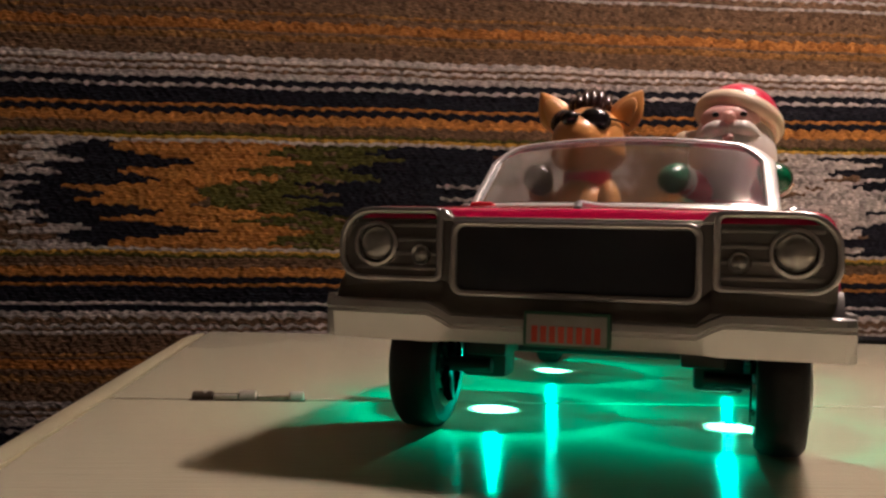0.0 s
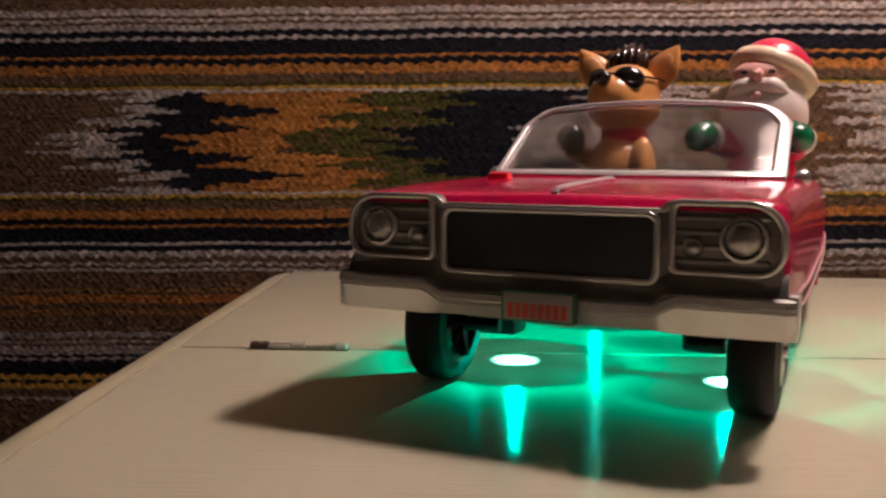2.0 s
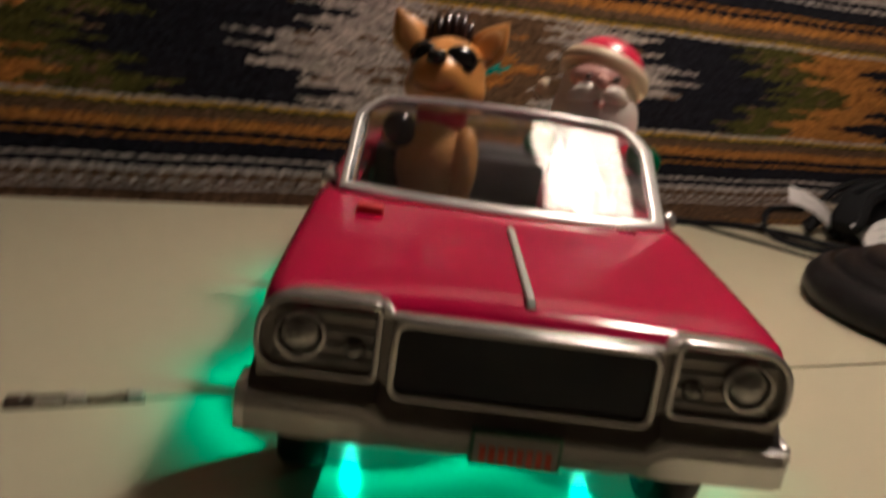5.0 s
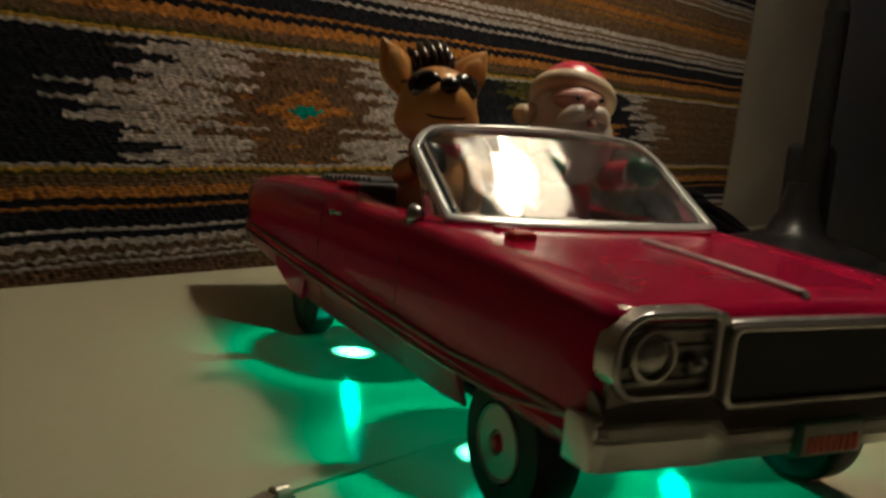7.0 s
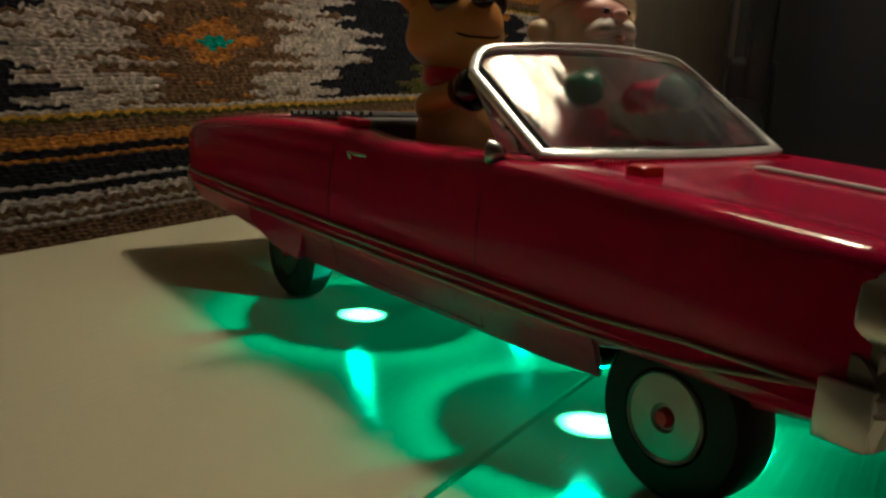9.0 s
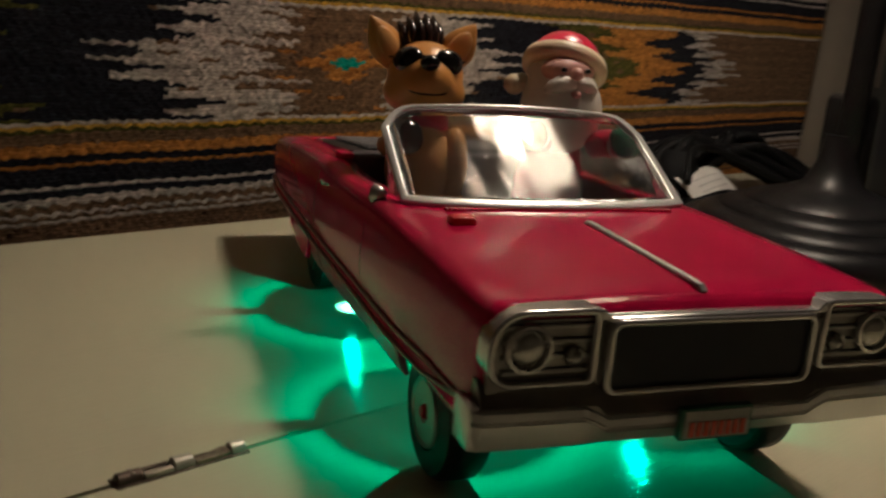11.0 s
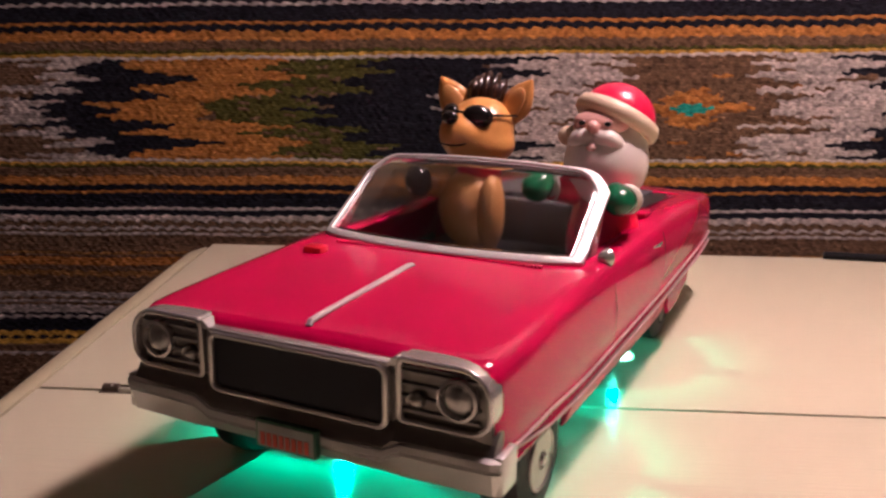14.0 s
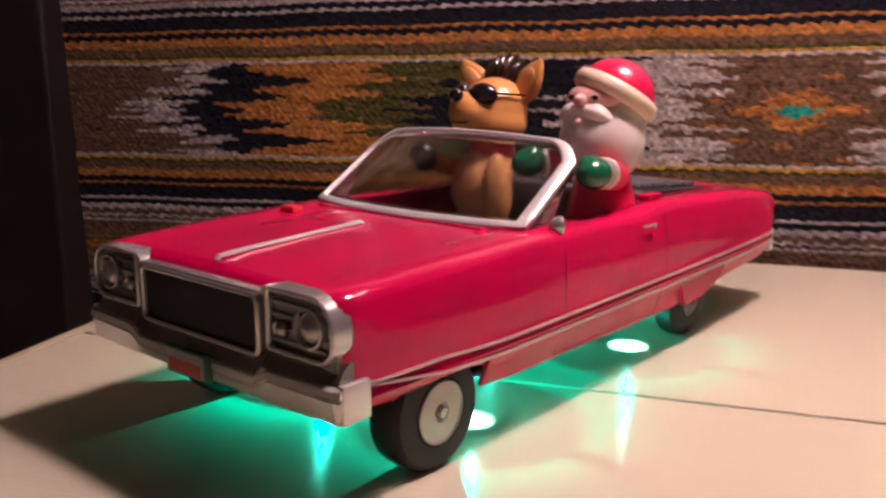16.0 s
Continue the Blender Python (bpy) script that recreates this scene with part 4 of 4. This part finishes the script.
# wheels
def wheel(x, y, r, w, sgn, name):
    bb = bmesh.new()
    m = pose(x, y, r, 0, 90 * sgn, 0)
    lathe(bb, [(r * 0.58, -w), (r * 0.90, -w), (r * 0.985, -w * 0.86), (r, -w * 0.6), (r, -w * 0.40), (r * 0.985, -w * 0.14), (r * 0.90, 0.0), (r * 0.56, 0.0008), (r * 0.52, -0.0010)], m, seg=40, closed=True)
    tyre = part("tyre", bb, RUBBER, car, "thick black rubber tyre")
    bb = bmesh.new()
    lathe(bb, [(r * 0.53, -0.0030), (r * 0.525, 0.0010), (r * 0.50, 0.0014), (r * 0.47, 0.0008), (r * 0.17, 0.0012), (r * 0.14, 0.0003), (r * 0.02, 0.0002)], m, seg=36)
    part("hubcap", bb, HUBCAP if name == "front" else SHADED_HUBCAP, tyre, "plain grey hubcap disc")
    bb = bmesh.new()
    lathe(bb, [(r * 0.12, 0.0), (r * 0.12, 0.0008), (r * 0.08, 0.0020), (r * 0.02, 0.0022)], m, seg=14)
    part("hub_screw", bb, CHROME if sgn > 0 else RED_BUTTON, tyre, "small steel axle end" if sgn > 0 else "small red axle end")
    bb = bmesh.new()
    inner = m @ Matrix.Translation((0, 0, -w))
    for k in range(5):
        a = 2 * math.pi * k / 5 + 0.3
        tube(bb, [inner @ Vector((0.002 * math.cos(a), 0.002 * math.sin(a), -0.0003)), inner @ Vector((r * 0.62 * math.cos(a), r * 0.62 * math.sin(a), -0.0003))], 0.0010, seg=6)
    lathe(bb, [(r * 0.58, -0.001), (r * 0.66, 0.0), (r * 0.58, 0.001)], inner, seg=28, closed=True)
    part("inner_rim", bb, GLOSS_BLACK, tyre, "black spoked inner rim")


for sgn in (-1, 1):
    wheel(sgn * 0.0560, -0.0060, 0.0192, 0.0125, sgn, "front")
    wheel(sgn * 0.0500, 0.1720, 0.0172, 0.0100, sgn, "rear")
# hopping arms of the front axle and the rear axle
for sgn in (-1, 1):
    b = bmesh.new()
    box(b, sgn * 0.034 - 0.007, sgn * 0.034 + 0.007, 0.000, 0.012, 0.0150, 0.0310, 0.0015)
    box(b, sgn * 0.030 - 0.006, sgn * 0.030 + 0.006, -0.014, 0.004, 0.0230, 0.0330, 0.001)
    tube(b, [(sgn * 0.030, -0.006, 0.0192), (sgn * 0.050, -0.006, 0.0192)], 0.0022, seg=10)
    part("axle_arm", b, BLACK, car, "black hopping suspension arm")
b = bmesh.new()
tube(b, [(-0.045, 0.172, 0.0172), (0.045, 0.172, 0.0172)], 0.0018, seg=10)
part("rear_axle", b, BLACK, car)

# green lights under the sills, with an added disc and glow shaping each pool
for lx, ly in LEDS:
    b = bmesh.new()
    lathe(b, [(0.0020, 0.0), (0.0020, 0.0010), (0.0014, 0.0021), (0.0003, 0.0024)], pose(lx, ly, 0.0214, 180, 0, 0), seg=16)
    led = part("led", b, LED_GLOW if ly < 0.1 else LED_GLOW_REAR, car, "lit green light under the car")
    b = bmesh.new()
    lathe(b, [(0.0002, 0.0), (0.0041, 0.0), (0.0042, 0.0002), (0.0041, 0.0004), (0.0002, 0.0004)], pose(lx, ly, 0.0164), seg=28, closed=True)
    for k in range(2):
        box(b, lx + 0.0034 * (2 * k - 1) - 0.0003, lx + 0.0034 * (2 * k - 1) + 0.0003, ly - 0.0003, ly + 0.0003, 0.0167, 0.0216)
    part("led_mask", b, BLACK, led, "thin black disc added to shape the light")
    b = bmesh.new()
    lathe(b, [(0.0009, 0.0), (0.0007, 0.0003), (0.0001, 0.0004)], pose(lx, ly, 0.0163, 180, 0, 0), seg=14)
    part("led_core_glow", b, LED_GLOW if ly < 0.1 else LED_GLOW_REAR, led, "small glowing dot added under the disc")

# ---- the two plastic figures ----
def blend_ball(bm, centre, lumps, mat=0, seg=44, rings=30, soft=14.0):
    """A closed skin round overlapping balls (offset from the centre, radii), blended softly into one form."""
    vs = bmesh.ops.create_uvsphere(bm, u_segments=seg, v_segments=rings, radius=1.0)["verts"]
    for v in vs:
        d = v.co.normalized()
        total = 0.0
        for off, r in lumps:
            dd = Vector((d.x / r[0], d.y / r[1], d.z / r[2]))
            oo = Vector((off[0] / r[0], off[1] / r[1], off[2] / r[2]))
            a_, h_, c_ = dd.dot(dd), dd.dot(oo), oo.dot(oo) - 1
            disc = h_ * h_ - a_ * c_
            far = (h_ + math.sqrt(disc)) / a_ if disc > 0 else 0.0
            total += max(far, 0.0) ** soft
        v.co = Vector(centre) + d * total ** (1 / soft)
    for f in set(f for v in vs for f in v.link_faces):
        f.material_index = mat
    return vs


b = bmesh.new()   # deer
HEAD = Vector((-0.0212, 0.1185, 0.1008))
ball(b, (-0.0228, 0.1120, 0.0664), (0.0142, 0.0114, 0.0174), 3, (4, 0, 0), seg=32, rings=22)
ball(b, (-0.0208, 0.1160, 0.0740), (0.0112, 0.0098, 0.0125), 0, seg=28, rings=18)
ball(b, (-0.0112, 0.1085, 0.0662), (0.0060, 0.0076, 0.0168), 3, (3, 2, 0), seg=24, rings=18)
lathe(b, [(0.0088, -0.0035), (0.0100, -0.002), (0.0100, 0.002), (0.0088, 0.0035)], pose(-0.0210, 0.1175, 0.0838), seg=24, mat=1)
first = len(b.verts)
lumps = [((0, 0.0005, 0.0010), (0.0148, 0.0142, 0.0132)), ((0, -0.0005, -0.0055), (0.0160, 0.0146, 0.0100))]
for k in range(9):
    f = k / 8
    r = 0.0128 - 0.0036 * f
    lumps.append(((0, -0.0030 - 0.0090 * f, -0.0030 + 0.0030 * f), (r, r, r * 0.95)))
blend_ball(b, HEAD, lumps, 0, 52, 36, 22.0)
ball(b, HEAD + Vector((0, -0.0132, 0.0000)), (0.0086, 0.0086, 0.0078), 0, seg=28, rings=18)
ball(b, HEAD + Vector((0, -0.0200, 0.0070)), (0.0038, 0.0031, 0.0030), 2)
tube(b, spline([HEAD + Vector(p) for p in ((-0.0078, -0.0170, -0.0030), (-0.0050, -0.0198, -0.0042), (0.0, -0.0211, -0.0044), (0.0050, -0.0198, -0.0042), (0.0078, -0.0170, -0.0030))], 4), 0.0004, seg=6, mat=4)
for sx in (-1, 1):
    ball(b, HEAD + Vector((sx * 0.0076, -0.0112, 0.0072)), (0.0066, 0.0036, 0.0050), 2, (-14, sx * 8, sx * 34))
    tube(b, [HEAD + Vector((sx * 0.0120, -0.0080, 0.0078)), HEAD + Vector((sx * 0.0150, 0.0, 0.0072)), HEAD + Vector((sx * 0.0152, 0.0060, 0.0066))], 0.0005, seg=6, mat=2)
tube(b, [HEAD + Vector((-0.0040, -0.0138, 0.0086)), HEAD + Vector((0, -0.0148, 0.0090)), HEAD + Vector((0.0040, -0.0138, 0.0086))], 0.0008, seg=6, mat=2)
b.verts.ensure_lookup_table()
bmesh.ops.rotate(b, cent=HEAD, matrix=Matrix.Rotation(radians(-15), 3, 'Z'), verts=b.verts[first:])
for sx in (-1, 1):
    # pointed ears with a paler hollow
    m = pose(-0.0215 + sx * 0.0128, 0.1245, 0.1093, -6, sx * 33, sx * -14)
    vs = ball(b, (0, 0, 0), (0.0072, 0.0032, 0.0128), 0, seg=24, rings=18)
    for v in vs:
        t_ = v.co.z / 0.0128
        v.co.x *= 1 - 0.66 * t_ ** 1.8 if t_ > 0 else 1 - 0.35 * abs(t_)
    bmesh.ops.transform(b, matrix=m @ Matrix.Translation((0, 0, 0.0035)), verts=vs)
    vs = ball(b, (0, 0, 0), (0.0044, 0.0014, 0.0086), 3)
    bmesh.ops.transform(b, matrix=m @ Matrix.Translation((0, -0.0024, 0.0030)), verts=vs)
# dark tuft of curved locks
for ax, ay, h, lean in ((-0.0276, 0.1250, 0.0070, -16), (-0.0254, 0.1228, 0.0082, -9), (-0.0230, 0.1218, 0.0090, -3), (-0.0206, 0.1216, 0.0094, 2), (-0.0182, 0.1222, 0.0090, 7), (-0.0160, 0.1244, 0.0074, 14), (-0.0222, 0.1262, 0.0098, -2), (-0.0192, 0.1264, 0.0092, 5)):
    m = pose(ax, ay, 0.1128, -12, lean, 0)
    vs = ball(b, (0, 0, 0), (0.0027, 0.0034, h), 4, seg=12, rings=12)
    for v in vs:
        if v.co.z > 0:
            v.co.y += 0.0035 * (v.co.z / h) ** 2
            v.co.x *= 1 - 0.5 * v.co.z / h
    bmesh.ops.transform(b, matrix=m @ Matrix.Translation((0, 0, h * 0.45)), verts=vs)
# raised arm with a dark hoof
tube(b, spline([(-0.0320, 0.1160, 0.0740), (-0.0385, 0.1060, 0.0760), (-0.0375, 0.0950, 0.0800)], 4), 0.0042, seg=12)
blend_ball(b, (-0.0365, 0.0895, 0.0820), [((0, 0, 0), (0.0058, 0.0056, 0.0060)), ((0.001, 0, -0.002), (0.0050, 0.0060, 0.0050))], 2, 20, 14)
deer = finish(b, "deer_figure", [TAN, FIG_RED, GLOSS_BLACK, TAN_LIGHT, BROWN_BLACK], smooth=60)
deer.matrix_world = CAR
tagged(deer, "tan plastic deer figure with dark glasses and red collar", "figurine")

b = bmesh.new()   # bearded figure in a red cap
ball(b, (0.0362, 0.1165, 0.0560), (0.0155, 0.0105, 0.0300), 0, seg=28, rings=18)
blend_ball(b, (0.0374, 0.1160, 0.0955), [((0, 0.003, 0.006), (0.0148, 0.0140, 0.0140)), ((-0.0004, -0.002, -0.004), (0.0170, 0.0158, 0.0178)), ((-0.001, -0.0045, -0.004), (0.0135, 0.0140, 0.0150))], 1)
ball(b, (0.0358, 0.1092, 0.1078), (0.0114, 0.0080, 0.0062), 2, seg=24, rings=16)
for sx in (-1, 1):
    vs = ball(b, (0, 0, 0), (0.0070, 0.0040, 0.0036), 1, seg=20, rings=14)
    for v in vs:
        v.co.z -= 55.0 * max(0.0, v.co.x * sx) ** 2
        v.co.y += 40.0 * max(0.0, v.co.x * sx) ** 2
    bmesh.ops.transform(b, matrix=Matrix.Translation((0.0354 + sx * 0.0048, 0.1024, 0.1028)), verts=vs)
    ball(b, (0.0354 + sx * 0.0052, 0.1016, 0.1084), (0.0014, 0.0009, 0.0010), 5, seg=10, rings=8)
ball(b, (0.0352, 0.1000, 0.1072), (0.0026, 0.0029, 0.0026), 2)
ball(b, (0.0352, 0.0992, 0.0992), (0.0022, 0.0022, 0.0016), 2)
blend_ball(b, (0.0182, 0.1210, 0.1005), [((0, 0, 0), (0.0044, 0.0044, 0.0042)), ((0.004, 0.001, 0.001), (0.0044, 0.0044, 0.0038))], 3, 20, 14)
cap_m = pose(0.0391, 0.1190, 0.1085, -25, 20, 0) @ Matrix.Diagonal((1.0, 0.94, 1.0, 1))
lathe(b, [(0.0140, -0.0030), (0.0162, -0.0034), (0.0177, -0.0020), (0.0181, 0.0005), (0.0172, 0.0030), (0.0145, 0.0040)], cap_m, seg=40, mat=3)
vs = ball(b, (0, 0, 0.0010), (0.0154, 0.0154, 0.0136), 0, seg=32, rings=20)
for v in vs:
    v.co.z = max(v.co.z, -0.0012)
bmesh.ops.transform(b, matrix=cap_m, verts=vs)
for sx, paw, cuff, sh in ((1, (0.0518, 0.0845, 0.0822), (0.0525, 0.0912, 0.0816), (0.0490, 0.1045, 0.0790)), (-1, (0.0150, 0.0945, 0.0822), (0.0192, 0.0995, 0.0822), (0.0260, 0.1085, 0.0790))):
    tube(b, spline([sh, cuff], 4), 0.0056, seg=14, mat=0)
    vs = ball(b, (0, 0, 0), (0.0060, 0.0018, 0.0060), 1)
    bmesh.ops.transform(b, matrix=Matrix.Translation(cuff) @ pose(0, 0, 0, 0, 0, 10 if sx > 0 else -35), verts=vs)
    blend_ball(b, paw, [((0, 0, 0), (0.0062, 0.0076, 0.0058)), ((-0.0022 * sx, 0.001, 0.0022), (0.0044, 0.0056, 0.0044))], 4, 28, 20)
fig = finish(b, "bearded_figure", [FIG_RED, FIG_WHITE, FIG_SKIN, FIG_CREAM, FIG_GREEN, GLOSS_BLACK], smooth=60)
fig.matrix_world = CAR
tagged(fig, "white-bearded plastic figure in a red coat, red cap and green mittens", "figurine")

# ---- desk lamp at the side of the table ----
lamp_ob = thing("desk_lamp", "black metal desk lamp with a broad ribbed round base", "lamp")
BX, BY = 0.345, 0.034
b = bmesh.new()
lathe(b, [(0.070, 0.0), (0.0885, 0.0005), (0.0920, 0.004), (0.0910, 0.010), (0.0860, 0.0145), (0.0800, 0.0165), (0.0780, 0.0160), (0.0760, 0.0185), (0.0660, 0.0215), (0.0640, 0.0208), (0.0620, 0.0235),
          (0.0520, 0.0262), (0.0500, 0.0255), (0.0480, 0.0280), (0.030, 0.032), (0.018, 0.036), (0.012, 0.046), (0.009, 0.060)], pose(BX, BY, 0.0003) @ Matrix.Diagonal((1, 1, 1.25, 1)), seg=72)
part("base", b, LAMP_BLACK, lamp_ob, "ribbed satin black base", smooth=50)
b = bmesh.new()
tube(b, spline([(BX + 0.001, BY - 0.004, 0.060), (BX + 0.001, BY - 0.004, 0.20), (BX + 0.001, BY - 0.004, 0.42), (BX - 0.012, BY - 0.002, 0.55), (BX - 0.055, BY + 0.006, 0.61), (SHADE.x, SHADE.y, SHADE.z + 0.108)], 8), 0.0075, seg=16)
part("arm", b, LAMP_BLACK, lamp_ob)
b = bmesh.new()
lathe(b, [(0.0785, 0.0), (0.0800, 0.0), (0.072, 0.034), (0.046, 0.070), (0.024, 0.090), (0.020, 0.110), (0.0185, 0.110), (0.0225, 0.089), (0.0445, 0.069), (0.0705, 0.034)], pose(*SHADE) @ Matrix.Diagonal((1.2, 1.2, 1, 1)), seg=48, closed=True)
part("shade", b, SHADE_WHITE, lamp_ob, "white enamelled lamp shade")
b = bmesh.new()
ball(b, (LAMP.x, LAMP.y, LAMP.z + 0.025), (0.020, 0.020, 0.022))
part("bulb", b, BULB_GLOW, lamp_ob, "lit frosted bulb")

# ---- power adapter, tags and cords ----
adapter = thing("power_adapter", "black plug-in power adapter lying on the table", "adapter")
b = bmesh.new()
box(b, -0.014, 0.014, -0.013, 0.013, 0.0, 0.028, 0.004, m=pose(0.414, 0.192, 0.0080, 0, 0, 12) @ pose(0, 0, 0, 0, 34, 0))
part("body", b, CORD, adapter)
b = bmesh.new()
for s in (-1, 1):
    box(b, s * 0.006 - 0.0008, s * 0.006 + 0.0008, 0.014, 0.028, 0.012, 0.017, 0.0003, m=pose(0.414, 0.192, 0.0080, 0, 0, 12) @ pose(0, 0, 0, 0, 34, 0))
part("prong", b, STEEL, adapter, "flat steel plug prongs")


def tag(name, m, w, h, label):
    t_ = thing(name, label, "paper tag", m)
    bb = bmesh.new()
    n = 10
    g_ = [[bb.verts.new((w * (i / n - 0.5), h * (j / 4 - 0.5), 0.004 * math.sin(3.0 * i / n) + 0.0004 * j)) for j in range(5)] for i in range(n + 1)]
    for i in range(n):
        for j in range(4):
            bb.faces.new((g_[i][j], g_[i + 1][j], g_[i + 1][j + 1], g_[i][j + 1]))
    p_ = part("sheet", bb, PAPER, t_)
    md = p_.modifiers.new("thickness", "SOLIDIFY")
    md.thickness = 0.0003
    for k in range(3):
        bb = bmesh.new()
        tube(bb, [(w * (i / n - 0.5), h * (0.2 * k - 0.2), 0.004 * math.sin(3.0 * i / n) + 0.0012) for i in range(2, 9)], 0.0002, seg=4, flat=(0.0005, 0.0002))
        part("bar", bb, INK, t_)
    return t_


tag("paper_tag", pose(0.377, 0.1975, 0.0245, 36, 26, -14), 0.040, 0.015, "white paper tag on the adapter cord")
tag("paper_tag", pose(0.441, 0.176, 0.011, 34, -4, 8), 0.072, 0.030, "curled white paper tag with faint grey print")


def cord(pts, r, label):
    bb = bmesh.new()
    tube(bb, spline(pts, 8), r, seg=10)
    return tagged(finish(bb, "cord", CORD, smooth=60), label, "cable", group="cords")


cord([(0.245, 0.243, 0.0025), (0.300, 0.236, 0.0025), (0.345, 0.228, 0.003), (0.372, 0.200, 0.004), (0.392, 0.175, 0.003), (0.45, 0.15, 0.003), (0.56, 0.16, 0.003)], 0.0025, "thick black cord along the back of the table")
cord([(0.302, 0.2475, 0.0014), (0.331, 0.192, 0.0013), (0.354, 0.147, 0.0013), (0.40, 0.10, 0.0013), (0.48, 0.08, 0.0013)], 0.0012, "thin black cord crossing the table")
cord([(0.372, 0.196, 0.024), (0.358, 0.214, 0.018), (0.352, 0.200, 0.004), (0.372, 0.162, 0.003), (0.42, 0.150, 0.012), (0.47, 0.165, 0.004)], 0.0022, "black cord looped round the adapter")
cord([(0.385, 0.160, 0.020), (0.42, 0.180, 0.040), (0.47, 0.185, 0.036), (0.52, 0.150, 0.014), (0.58, 0.13, 0.003)], 0.0030, "black cord arching over the table")
cord([(0.400, 0.215, 0.004), (0.43, 0.225, 0.034), (0.49, 0.215, 0.042), (0.55, 0.190, 0.018), (0.60, 0.17, 0.003)], 0.0030, "black cord arching over the table")

# dark switch housing beside the lamp's post
b = bmesh.new()
box(b, -0.013, 0.013, -0.012, 0.012, 0.030, 0.100, 0.006, m=pose(BX + 0.010, BY + 0.001, 0, 0, 0, -15), segments=4)
part("switch_housing", b, LAMP_BLACK, lamp_ob, "bulky dark switch housing")

# black upright beyond the lamp
spk = thing("loudspeaker", "tall black box standing on the table beyond the lamp", "speaker")
b = bmesh.new()
box(b, 0.495, 0.76, -0.30, 0.088, 0.0004, 0.55, 0.004)
part("cabinet", b, BLACK, spk)
b = bmesh.new()
box(b, 0.4925, 0.4955, -0.285, 0.072, 0.02, 0.53, 0.001)
part("front_cloth", b, GRILLE_BLACK, spk, "dark cloth front")
b = bmesh.new()
box(b, 0.4935, 0.4985, 0.0785, 0.0835, 0.10, 0.54, 0.0008)
part("edge_strip", b, DARK_SILVER, spk, "thin dark metal strip along the edge")

# tangle of cords behind the adapter
for k in range(15):
    rk = random.Random(20 + k)
    x0, y0 = 0.410 + 0.011 * (k % 8), 0.200 + 0.03 * rk.random()
    cord([(x0, y0, 0.003), (x0 + 0.02 + 0.02 * rk.random(), y0 - 0.01, 0.020 + 0.022 * rk.random()), (x0 + 0.05, y0 - 0.03 * rk.random(), 0.034 + 0.014 * rk.random()),
          (x0 + 0.09, y0 - 0.03, 0.022 + 0.01 * rk.random()), (x0 + 0.13 + 0.03 * rk.random(), y0 - 0.05, 0.0035)], 0.0030 + 0.0022 * rk.random(), "black cord in a loose tangle behind the adapter")
